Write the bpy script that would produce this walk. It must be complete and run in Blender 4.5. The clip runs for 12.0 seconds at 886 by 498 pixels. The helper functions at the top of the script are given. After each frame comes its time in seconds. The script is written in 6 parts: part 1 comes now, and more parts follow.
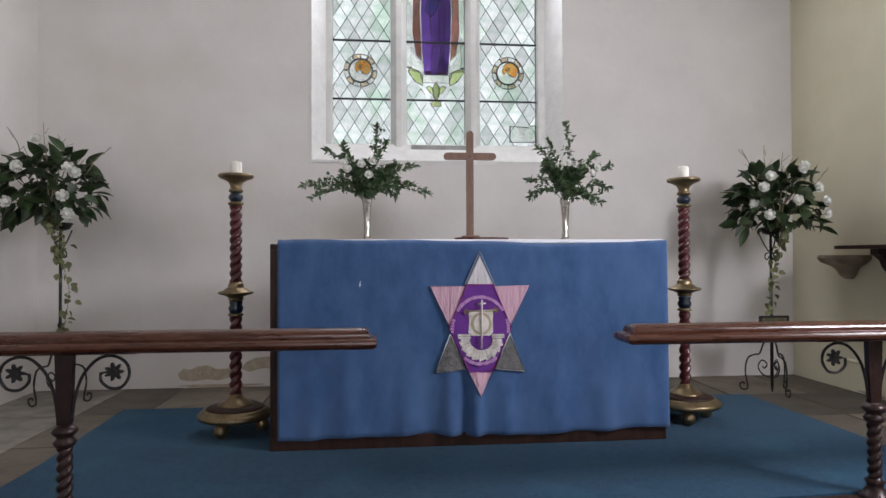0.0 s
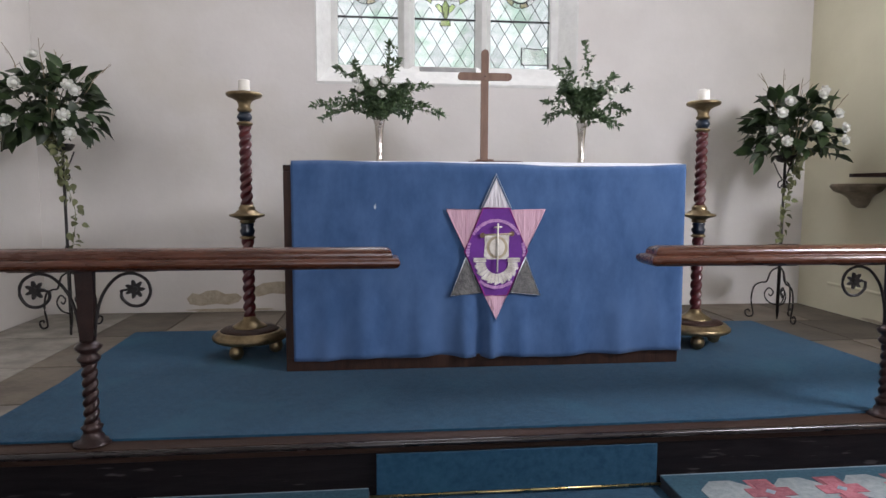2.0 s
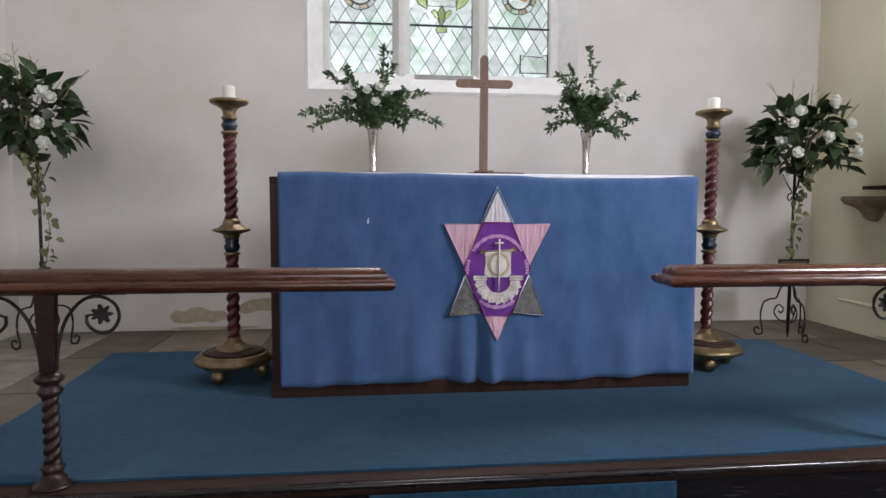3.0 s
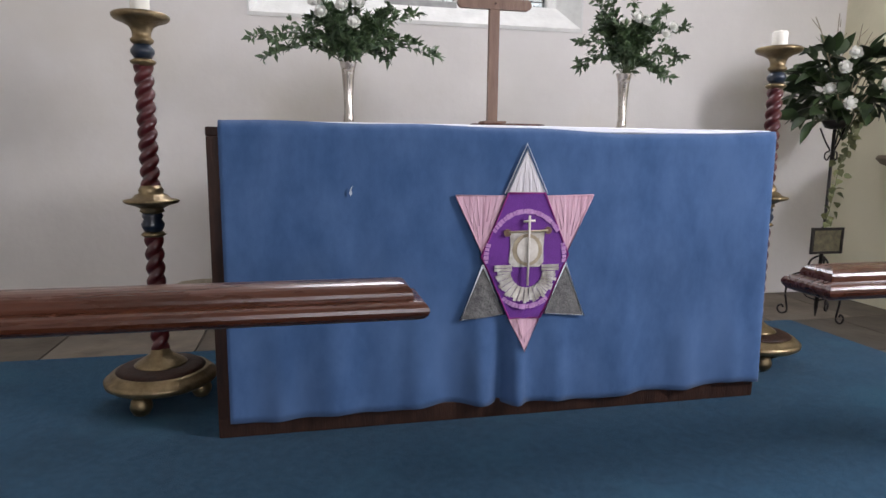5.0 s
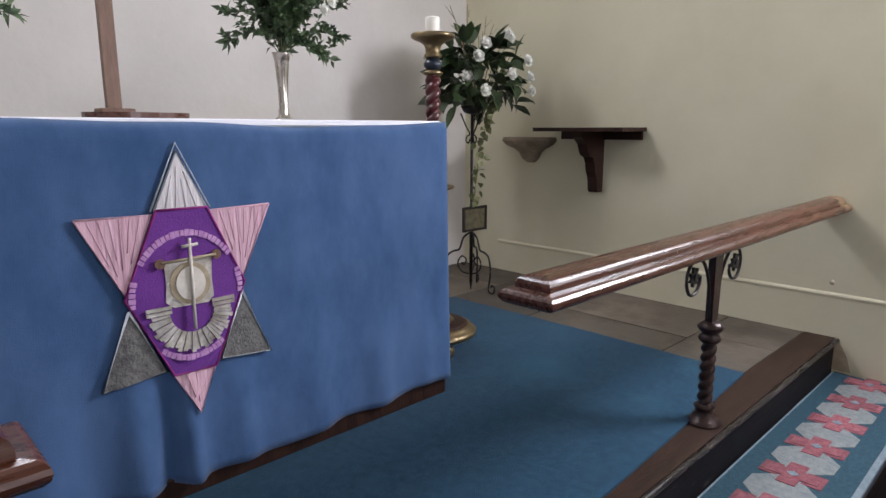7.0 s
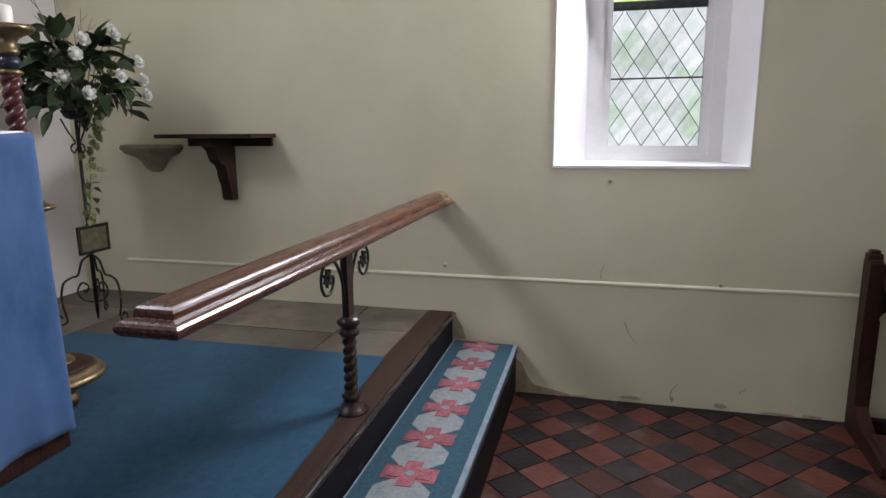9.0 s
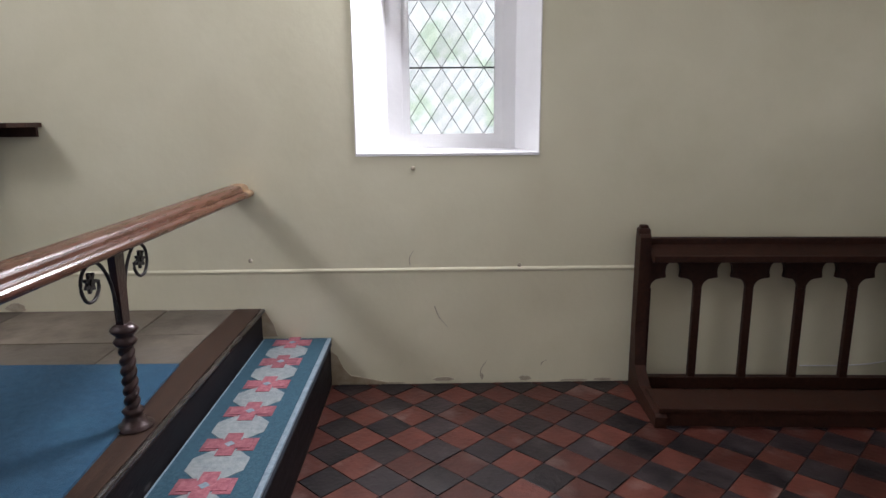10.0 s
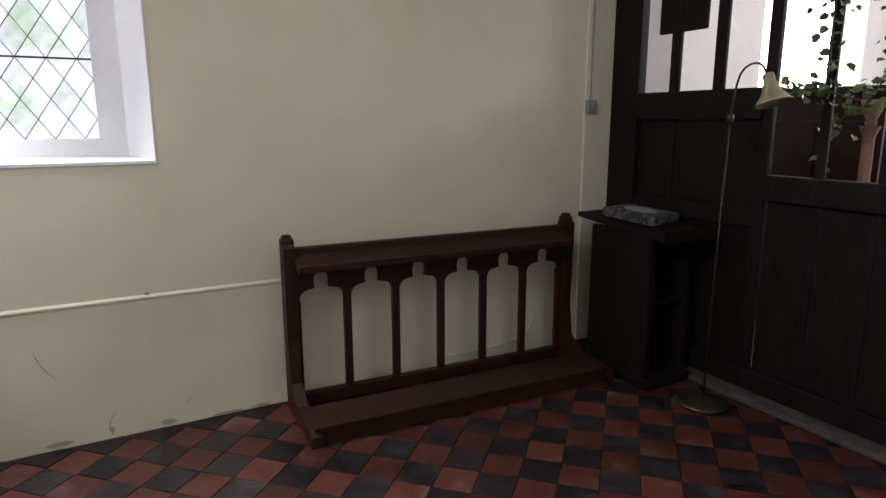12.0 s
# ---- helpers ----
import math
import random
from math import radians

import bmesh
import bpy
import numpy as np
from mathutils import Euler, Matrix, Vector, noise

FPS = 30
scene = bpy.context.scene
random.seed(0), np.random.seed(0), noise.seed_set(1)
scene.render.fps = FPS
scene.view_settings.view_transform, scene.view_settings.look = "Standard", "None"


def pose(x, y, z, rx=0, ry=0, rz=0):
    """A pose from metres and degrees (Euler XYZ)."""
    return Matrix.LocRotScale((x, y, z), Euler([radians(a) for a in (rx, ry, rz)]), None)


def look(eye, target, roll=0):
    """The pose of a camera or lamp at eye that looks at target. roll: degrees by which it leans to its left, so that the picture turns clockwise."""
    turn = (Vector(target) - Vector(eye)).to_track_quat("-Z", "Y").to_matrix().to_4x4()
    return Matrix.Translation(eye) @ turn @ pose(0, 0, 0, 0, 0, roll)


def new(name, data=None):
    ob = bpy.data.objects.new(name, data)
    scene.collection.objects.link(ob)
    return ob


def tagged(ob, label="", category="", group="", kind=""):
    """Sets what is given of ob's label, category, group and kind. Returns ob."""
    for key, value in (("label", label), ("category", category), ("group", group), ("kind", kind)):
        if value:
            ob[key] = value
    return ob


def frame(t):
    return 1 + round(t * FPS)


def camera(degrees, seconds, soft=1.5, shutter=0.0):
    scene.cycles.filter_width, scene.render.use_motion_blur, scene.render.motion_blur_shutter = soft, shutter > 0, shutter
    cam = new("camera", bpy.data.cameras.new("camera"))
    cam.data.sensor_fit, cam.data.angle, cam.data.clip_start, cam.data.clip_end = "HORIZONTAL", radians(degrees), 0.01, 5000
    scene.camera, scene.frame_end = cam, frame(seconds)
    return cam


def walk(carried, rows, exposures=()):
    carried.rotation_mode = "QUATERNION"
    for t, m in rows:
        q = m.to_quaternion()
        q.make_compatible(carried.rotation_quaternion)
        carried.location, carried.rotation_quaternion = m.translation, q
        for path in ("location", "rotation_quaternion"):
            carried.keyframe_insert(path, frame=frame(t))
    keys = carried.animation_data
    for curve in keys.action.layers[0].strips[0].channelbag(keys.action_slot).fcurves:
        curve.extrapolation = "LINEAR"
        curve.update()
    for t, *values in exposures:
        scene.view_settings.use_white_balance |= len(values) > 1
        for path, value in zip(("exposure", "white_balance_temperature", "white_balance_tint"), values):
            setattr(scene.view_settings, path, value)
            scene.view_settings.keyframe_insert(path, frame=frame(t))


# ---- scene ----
cam = camera(70.5, 12.0, soft=1.5)
# seconds, x, y, z, yaw, pitch, roll
PATH = [
    (0.0, 0.2195, -0.0681, 1.3779, -5.427, 0.781, 0.197),
    (0.5, 0.2050, -0.0606, 1.3607, -5.558, -2.849, -0.089),
    (1.0, 0.1734, -0.0360, 1.3242, -5.769, -4.369, -0.252),
    (1.5, 0.1316, -0.0322, 1.3262, -5.935, -5.637, -0.320),
    (2.0, 0.1221, -0.0198, 1.3273, -5.889, -5.314, -0.216),
    (2.5, 0.1398, 0.0382, 1.3292, -5.859, -3.867, -0.122),
    (4.5, -0.0082, 0.8073, 1.3818, -11.458, -8.155, -0.907),
    (5.0, -0.0304, 0.9819, 1.3806, -12.278, -8.883, -0.640),
    (5.5, -0.0460, 1.1177, 1.4010, -13.969, -9.578, -0.595),
    (6.0, -0.0047, 1.2205, 1.4152, -27.041, -10.260, 0.345),
    (6.5, 0.0598, 1.3368, 1.4285, -36.761, -10.733, 0.304),
    (8.5, 0.0701, 1.4310, 1.4656, -68.061, -10.675, 0.207),
    (9.0, 0.1021, 1.3466, 1.4641, -76.002, -10.824, 0.400),
    (9.5, 0.0995, 1.2769, 1.4670, -82.983, -11.469, 0.635),
    (10.0, 0.1585, 1.2020, 1.4470, -91.135, -11.701, 0.444),
    (10.5, 0.1969, 1.0861, 1.4410, -98.365, -11.533, 0.400),
    (11.0, 0.2413, 0.9649, 1.4384, -104.763, -11.300, 0.349),
    (11.5, 0.2854, 0.8918, 1.4430, -110.381, -11.545, 0.235),
    (12.0, 0.3468, 0.8725, 1.4485, -118.743, -11.605, 0.098),
]
walk(cam, [(t, pose(x, y, z, 90 + pitch, roll, yaw)) for t, x, y, z, yaw, pitch, roll in PATH],
     exposures=[(0.0, -0.46), (1.0, -0.12), (1.5, -0.04), (2.5, -0.28), (4.5, -0.12), (6.0, -0.08), (8.5, -0.50), (10.0, -0.13), (12.0, 0.0)])

# ---- world and large lights ----
world = bpy.data.worlds.new("sky")
scene.world = world
world.use_nodes = True
wt = world.node_tree
sky = wt.nodes.new("ShaderNodeTexSky")
sky.sky_type = 'NISHITA'
sky.sun_disc = False
sky.sun_elevation = radians(48)
sky.sun_rotation = radians(150)
wt.links.new(sky.outputs[0], wt.nodes["Background"].inputs[0])
wt.nodes["Background"].inputs[1].default_value = 0.12
sun = new("sun", bpy.data.lights.new("sun", 'SUN'))
sun.data.energy, sun.data.angle, sun.data.color = 1.0, radians(15), (1.0, 0.96, 0.9)
sun.matrix_world = look((2, -4, 9), (0, 0, 0))


def area_lamp(name, eye, target, w, h, power, color):
    lamp = new(name, bpy.data.lights.new(name, 'AREA'))
    lamp.data.shape, lamp.data.size, lamp.data.size_y = 'RECTANGLE', w, h
    lamp.data.energy, lamp.data.color = power, color
    lamp.matrix_world = look(eye, target)
    return lamp


EAST_GLOW, SOUTH_GLOW, NAVE_GLOW = 3.3, 3.3, 5.4
DAY = (0.97, 0.96, 1.07)
# unseen fill lamp added before the blank nave west wall, no window there
area_lamp("nave_west_fill", (1.0, -8.85, 2.8), (1.0, 0, 1.6), 4.0, 3.0, 375.0, DAY)
area_lamp("east_window_light", (0.64, 4.62, 3.85), (0.64, 1.5, 2.8), 1.3, 0.7, 70.0, DAY)
area_lamp("south_window_light", (3.40, 1.12, 2.42), (1.2, 2.0, 1.7), 0.92, 0.56, 122.0, DAY)

# ---- materials ----


def material(name, base, second=None, scale=6.0, rough=0.6, metal=0.0, bump=0.0, bump_scale=60.0, stretch=(1, 1, 1),
             third=None, stain_scale=1.2, stain_from=0.55, stain_to=0.75, piece=0.0, sheen=0.0, coat=0.0, contrast=(0.35, 0.65), rough_vary=0.12, spec=0.5):
    m = bpy.data.materials.new(name)
    m.use_nodes = True
    t = m.node_tree
    n, link = t.nodes, t.links
    bsdf = n["Principled BSDF"]
    tc = n.new("ShaderNodeTexCoord")
    mp = n.new("ShaderNodeMapping")
    mp.inputs["Scale"].default_value = stretch
    link.new(tc.outputs["Object"], mp.inputs["Vector"])
    vec = mp.outputs["Vector"]
    if piece:
        info = n.new("ShaderNodeObjectInfo")
        add = n.new("ShaderNodeVectorMath")
        add.operation = 'MULTIPLY_ADD'
        cmb = n.new("ShaderNodeCombineXYZ")
        for i in range(3):
            link.new(info.outputs["Random"], cmb.inputs[i])
        add.inputs[1].default_value = (17.0, 31.0, 23.0)
        link.new(cmb.outputs[0], add.inputs[0])
        link.new(vec, add.inputs[2])
        vec = add.outputs[0]
    nz = n.new("ShaderNodeTexNoise")
    nz.inputs["Scale"].default_value = scale
    nz.inputs["Detail"].default_value = 6
    nz.inputs["Roughness"].default_value = 0.62
    link.new(vec, nz.inputs["Vector"])
    ramp = n.new("ShaderNodeValToRGB")
    ramp.color_ramp.elements[0].position, ramp.color_ramp.elements[1].position = contrast
    ramp.color_ramp.elements[0].color = (*base, 1)
    ramp.color_ramp.elements[1].color = (*(second or base), 1)
    link.new(nz.outputs["Fac"], ramp.inputs["Fac"])
    col = ramp.outputs["Color"]
    if third:
        big = n.new("ShaderNodeTexNoise")
        big.inputs["Scale"].default_value = stain_scale
        big.inputs["Detail"].default_value = 5
        link.new(vec, big.inputs["Vector"])
        mr = n.new("ShaderNodeMapRange")
        mr.inputs["From Min"].default_value, mr.inputs["From Max"].default_value = stain_from, stain_to
        link.new(big.outputs["Fac"], mr.inputs["Value"])
        mix = n.new("ShaderNodeMix")
        mix.data_type = 'RGBA'
        link.new(mr.outputs["Result"], mix.inputs[0])
        link.new(col, mix.inputs[6])
        mix.inputs[7].default_value = (*third, 1)
        col = mix.outputs[2]
    if piece:
        hsv = n.new("ShaderNodeHueSaturation")
        pr = n.new("ShaderNodeMapRange")
        pr.inputs["To Min"].default_value, pr.inputs["To Max"].default_value = 1 - piece, 1 + piece
        link.new(info.outputs["Random"], pr.inputs["Value"])
        link.new(pr.outputs["Result"], hsv.inputs["Value"])
        link.new(col, hsv.inputs["Color"])
        col = hsv.outputs["Color"]
    link.new(col, bsdf.inputs["Base Color"])
    rr = n.new("ShaderNodeMapRange")
    rr.inputs["To Min"].default_value, rr.inputs["To Max"].default_value = max(rough - rough_vary, 0.02), min(rough + rough_vary, 1)
    link.new(nz.outputs["Fac"], rr.inputs["Value"])
    link.new(rr.outputs["Result"], bsdf.inputs["Roughness"])
    bsdf.inputs["Metallic"].default_value = metal
    bsdf.inputs["Specular IOR Level"].default_value = spec
    bsdf.inputs["Sheen Weight"].default_value = sheen
    bsdf.inputs["Coat Weight"].default_value = coat
    bsdf.inputs["Coat Roughness"].default_value = 0.25
    if bump:
        fine = n.new("ShaderNodeTexNoise")
        fine.inputs["Scale"].default_value = bump_scale
        fine.inputs["Detail"].default_value = 4
        link.new(vec, fine.inputs["Vector"])
        bp = n.new("ShaderNodeBump")
        bp.inputs["Strength"].default_value = bump
        bp.inputs["Distance"].default_value = 0.01
        link.new(fine.outputs["Fac"], bp.inputs["Height"])
        link.new(bp.outputs["Normal"], bsdf.inputs["Normal"])
    return m


def glass_material(name, tint, second, strength=0.25):
    """Old leaded glass: it lets the view through, tinted and a little cloudy."""
    m = bpy.data.materials.new(name)
    m.use_nodes = True
    t = m.node_tree
    n, link = t.nodes, t.links
    n.remove(n["Principled BSDF"])
    tc, nz, ramp = n.new("ShaderNodeTexCoord"), n.new("ShaderNodeTexNoise"), n.new("ShaderNodeValToRGB")
    info, mix = n.new("ShaderNodeObjectInfo"), n.new("ShaderNodeMix")
    nz.inputs["Scale"].default_value = 14
    nz.inputs["Detail"].default_value = 4
    link.new(tc.outputs["Object"], nz.inputs["Vector"])
    ramp.color_ramp.elements[0].position, ramp.color_ramp.elements[1].position = 0.35, 0.65
    ramp.color_ramp.elements[0].color, ramp.color_ramp.elements[1].color = (*tint, 1), (*second, 1)
    link.new(nz.outputs["Fac"], ramp.inputs["Fac"])
    mix.data_type = 'RGBA'
    mix.blend_type = 'MULTIPLY'
    mix.inputs[0].default_value = strength
    link.new(ramp.outputs["Color"], mix.inputs[6])
    link.new(info.outputs["Random"], mix.inputs[7])
    clear, gloss, blend = n.new("ShaderNodeBsdfTransparent"), n.new("ShaderNodeBsdfGlossy"), n.new("ShaderNodeMixShader")
    gloss.inputs["Roughness"].default_value = 0.08
    link.new(mix.outputs[2], clear.inputs["Color"])
    blend.inputs[0].default_value = 0.06
    link.new(clear.outputs[0], blend.inputs[1])
    link.new(gloss.outputs[0], blend.inputs[2])
    link.new(blend.outputs[0], n["Material Output"].inputs["Surface"])
    return m


def backdrop_material(name, strength, greens, scale=1.4, cover=(0.42, 0.62)):
    """Bright overcast sky with blurred trees."""
    m = bpy.data.materials.new(name)
    m.use_nodes = True
    t = m.node_tree
    n, link = t.nodes, t.links
    n.remove(n["Principled BSDF"])
    tc, nz, ramp, em = n.new("ShaderNodeTexCoord"), n.new("ShaderNodeTexNoise"), n.new("ShaderNodeValToRGB"), n.new("ShaderNodeEmission")
    nz.inputs["Scale"].default_value = scale
    nz.inputs["Detail"].default_value = 7
    nz.inputs["Roughness"].default_value = 0.6
    link.new(tc.outputs["Object"], nz.inputs["Vector"])
    e = ramp.color_ramp.elements
    e[0].position, e[1].position = cover
    e[0].color, e[1].color = (*greens, 1), (0.97, 0.97, 1.04, 1)
    mid = e.new((cover[0] + cover[1]) / 2)
    mid.color = (greens[0] * 0.45 + 0.4, greens[1] * 0.4 + 0.5, greens[2] * 0.45 + 0.42, 1)
    link.new(nz.outputs["Fac"], ramp.inputs["Fac"])
    link.new(ramp.outputs["Color"], em.inputs["Color"])
    em.inputs["Strength"].default_value = strength
    link.new(em.outputs[0], n["Material Output"].inputs["Surface"])
    return m


PLASTER = material("limewashed_plaster", (0.7, 0.67, 0.63), (0.76, 0.73, 0.69), 2.2, 0.9, bump=0.13, bump_scale=26,
                   third=(0.64, 0.60, 0.52), stain_scale=0.8)
PLASTER_CREAM = material("cream_plaster", (0.685, 0.652, 0.478), (0.745, 0.712, 0.538), 1.8, 0.9, bump=0.12, bump_scale=22,
                         third=(0.60, 0.56, 0.40), stain_scale=0.9)
PLASTER_WHITE = material("white_reveal_paint", (0.80, 0.80, 0.80), (0.84, 0.84, 0.84), 3, 0.85, bump=0.2, bump_scale=24)
DAMAGED = material("bare_damp_plaster", (0.4, 0.34, 0.25), (0.52, 0.46, 0.35), 22, 0.95, bump=0.6, bump_scale=70)
LIMESTONE = material("weathered_limestone", (0.22, 0.18, 0.125), (0.36, 0.30, 0.22), 12, 0.9, bump=0.5, bump_scale=50)
STONE = material("window_stone", (0.66, 0.66, 0.62), (0.76, 0.76, 0.72), 9, 0.85, bump=0.3, bump_scale=45)
SLAB_PALE = material("pale_worn_slab", (0.17, 0.155, 0.13), (0.30, 0.275, 0.235), 6, 0.85, bump=0.35, bump_scale=30, piece=0.2,
                     third=(0.12, 0.105, 0.085), stain_scale=2.0)
SLAB = material("stone_slab", (0.074, 0.06, 0.043), (0.14, 0.117, 0.089), 5, 0.8, bump=0.35, bump_scale=30, piece=0.38,
                third=(0.085, 0.075, 0.06), stain_scale=2.5)
TILE_RED = material("red_quarry_tile", (0.052, 0.0145, 0.010), (0.086, 0.026, 0.018), 9, 0.45, bump=0.35, bump_scale=40, piece=0.38,
                    third=(0.16, 0.11, 0.095), stain_scale=5.0, stain_from=0.58, stain_to=0.84, spec=0.25)
TILE_BLACK = material("black_quarry_tile", (0.009, 0.007, 0.008), (0.026, 0.019, 0.020), 9, 0.45, bump=0.35, bump_scale=40, piece=0.4,
                      third=(0.07, 0.058, 0.055), stain_scale=5.0, stain_from=0.58, stain_to=0.84, spec=0.25)
GROUT = material("grey_grout", (0.03, 0.025, 0.022), (0.08, 0.065, 0.058), 20, 0.95, bump=0.4, bump_scale=80)
CARPET = material("teal_blue_carpet", (0.014, 0.053, 0.096), (0.024, 0.076, 0.130), 40, 0.98, bump=0.5, bump_scale=420, sheen=0.08,
                  third=(0.028, 0.095, 0.15), stain_scale=2.6, rough_vary=0.02, spec=0.06)
FRONTAL = material("blue_woven_cloth", (0.036, 0.086, 0.195), (0.068, 0.130, 0.266), 11, 0.95, bump=0.16, bump_scale=420, sheen=0.12,
                   stretch=(1, 1, 0.55), contrast=(0.3, 0.7), third=(0.076, 0.138, 0.27), stain_scale=1.7, rough_vary=0.03, spec=0.2)
LINEN = material("white_linen", (0.76, 0.78, 0.84), (0.82, 0.83, 0.88), 8, 0.9, bump=0.2, bump_scale=300)
PURPLE = material("purple_cloth", (0.115, 0.018, 0.21), (0.15, 0.03, 0.27), 14, 0.85, bump=0.3, bump_scale=240, sheen=0.2)
MAGENTA = material("magenta_cord", (0.22, 0.015, 0.16), (0.30, 0.03, 0.22), 30, 0.8)
LILAC = material("lilac_stitching", (0.42, 0.19, 0.46), (0.58, 0.34, 0.58), 60, 0.85)
PINK = material("pink_pleated_satin", (0.56, 0.33, 0.41), (0.68, 0.44, 0.52), 10, 0.6, bump=0.9, bump_scale=22, stretch=(3.0, 1, 0.25))
PALE = material("pale_silk", (0.60, 0.57, 0.59), (0.72, 0.69, 0.70), 10, 0.6, bump=0.8, bump_scale=22, stretch=(3.0, 1, 0.25))
GREY_FELT = material("grey_felt", (0.085, 0.085, 0.085), (0.19, 0.185, 0.175), 45, 0.95, bump=0.6, bump_scale=120)
SILVER_CORD = material("pale_blue_cord", (0.42, 0.48, 0.54), (0.60, 0.64, 0.68), 60, 0.8)
CREAM = material("cream_silk", (0.58, 0.54, 0.47), (0.72, 0.68, 0.61), 30, 0.5)
SATIN = material("silvery_lame", (0.42, 0.38, 0.32), (0.74, 0.71, 0.66), 26, 0.34, metal=0.55, bump=0.3, bump_scale=60)
GOLD_THREAD = material("dull_gold_thread", (0.32, 0.26, 0.17), (0.46, 0.39, 0.27), 50, 0.5, metal=0.3)
OAK_DARK = material("dark_oak", (0.02, 0.0095, 0.007), (0.042, 0.019, 0.012), 7, 0.5, bump=0.25, bump_scale=30, stretch=(6, 6, 1.0), spec=0.22)
OAK_SCREEN = material("blackened_oak", (0.007, 0.0046, 0.004), (0.015, 0.0095, 0.008), 8, 0.55, bump=0.3, bump_scale=34, stretch=(5, 5, 0.7), spec=0.1)
OAK_DESK = material("red_brown_oak", (0.020, 0.0075, 0.0045), (0.040, 0.0145, 0.0085), 8, 0.5, bump=0.25, bump_scale=32, stretch=(5, 1, 5), spec=0.22)
MAHOGANY = material("polished_mahogany", (0.050, 0.0145, 0.0062), (0.084, 0.025, 0.0105), 8, 0.28, bump=0.05, bump_scale=26, stretch=(0.8, 7, 7), coat=0.3, spec=0.45)
WORN_END = material("worn_bare_wood", (0.20, 0.13, 0.07), (0.30, 0.20, 0.11), 14, 0.7, bump=0.3, bump_scale=60)
NOSING = material("brown_step_timber", (0.024, 0.0135, 0.010), (0.046, 0.026, 0.018), 7, 0.5, bump=0.25, bump_scale=30, stretch=(0.8, 6, 6), spec=0.14, third=(0.065, 0.042, 0.032), stain_scale=2.5, stain_from=0.52, stain_to=0.8)
RISER = material("black_stained_riser", (0.005, 0.004, 0.005), (0.011, 0.009, 0.010), 8, 0.5, bump=0.15, bump_scale=30, stretch=(0.8, 6, 6), spec=0.12,
                 third=(0.05, 0.045, 0.045), stain_scale=7, stain_from=0.66, stain_to=0.72)
LIP = material("polished_black_lip", (0.008, 0.006, 0.006), (0.016, 0.012, 0.012), 8, 0.28, stretch=(0.8, 6, 6), spec=0.6,
               third=(0.10, 0.085, 0.075), stain_scale=5, stain_from=0.6, stain_to=0.72)
CROSS_WOOD = material("brown_cross_wood", (0.13, 0.068, 0.042), (0.20, 0.115, 0.075), 9, 0.5, bump=0.2, bump_scale=40, stretch=(6, 6, 0.8))
IRON = material("black_wrought_iron", (0.020, 0.018, 0.018), (0.045, 0.04, 0.038), 25, 0.45, metal=0.6, bump=0.25, bump_scale=90)
POST_IRON = material("brown_painted_iron", (0.020, 0.010, 0.009), (0.038, 0.018, 0.015), 20, 0.33, metal=0.3, bump=0.2, bump_scale=80)
GILT = material("tarnished_gilt", (0.15, 0.110, 0.058), (0.30, 0.23, 0.13), 16, 0.36, metal=0.85, bump=0.2, bump_scale=70)
BARLEY_RED = material("oxblood_paint", (0.048, 0.006, 0.008), (0.085, 0.012, 0.013), 14, 0.32, coat=0.3, bump=0.1, bump_scale=60)
BARLEY_BLUE = material("dark_blue_paint", (0.005, 0.01, 0.021), (0.01, 0.021, 0.04), 20, 0.35, coat=0.2)
WAX = material("candle_wax", (0.80, 0.77, 0.68), (0.85, 0.82, 0.74), 8, 0.5)
SILVER = material("silver_plate", (0.46, 0.42, 0.37), (0.60, 0.56, 0.51), 9, 0.27, metal=1.0)
LAMP_BRASS = material("aged_brass", (0.035, 0.026, 0.016), (0.08, 0.062, 0.038), 20, 0.45, metal=0.8)
BRASS = material("brass", (0.40, 0.29, 0.12), (0.55, 0.43, 0.21), 12, 0.28, metal=1.0)
LAUREL = material("dark_laurel_leaf", (0.013, 0.029, 0.009), (0.040, 0.068, 0.022), 16, 0.5, piece=0.55)
BOX_LEAF = material("small_evergreen_leaf", (0.030, 0.062, 0.026), (0.10, 0.155, 0.065), 30, 0.5, piece=0.2)
PALE_LEAF = material("pale_trailing_leaf", (0.10, 0.12, 0.045), (0.20, 0.20, 0.09), 20, 0.6, piece=0.3)
IVY = material("ivy_leaf", (0.05, 0.09, 0.025), (0.15, 0.19, 0.085), 20, 0.45, piece=0.4)
TWIG = material("dry_twig", (0.22, 0.18, 0.11), (0.34, 0.28, 0.19), 30, 0.8)
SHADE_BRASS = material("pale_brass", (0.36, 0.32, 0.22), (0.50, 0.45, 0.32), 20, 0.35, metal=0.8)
STEM = material("green_stem", (0.04, 0.06, 0.025), (0.07, 0.085, 0.035), 30, 0.6)
ROSE = material("white_rose_petal", (0.78, 0.78, 0.72), (0.85, 0.85, 0.80), 20, 0.85, spec=0.2)
NEEDLE_BLUE = material("teal_wool_stitching", (0.014, 0.055, 0.085), (0.03, 0.09, 0.125), 60, 0.98, bump=0.6, bump_scale=300)
NEEDLE_GREY = material("grey_wool_stitching", (0.18, 0.21, 0.22), (0.27, 0.30, 0.30), 50, 0.98, bump=0.6, bump_scale=300)
NEEDLE_PINK = material("pink_wool_stitching", (0.22, 0.06, 0.08), (0.33, 0.12, 0.14), 50, 0.98, bump=0.6, bump_scale=300, piece=0.25)
NEEDLE_PALE = material("pale_edge_stitching", (0.15, 0.21, 0.25), (0.25, 0.31, 0.35), 50, 0.98, bump=0.6, bump_scale=300)
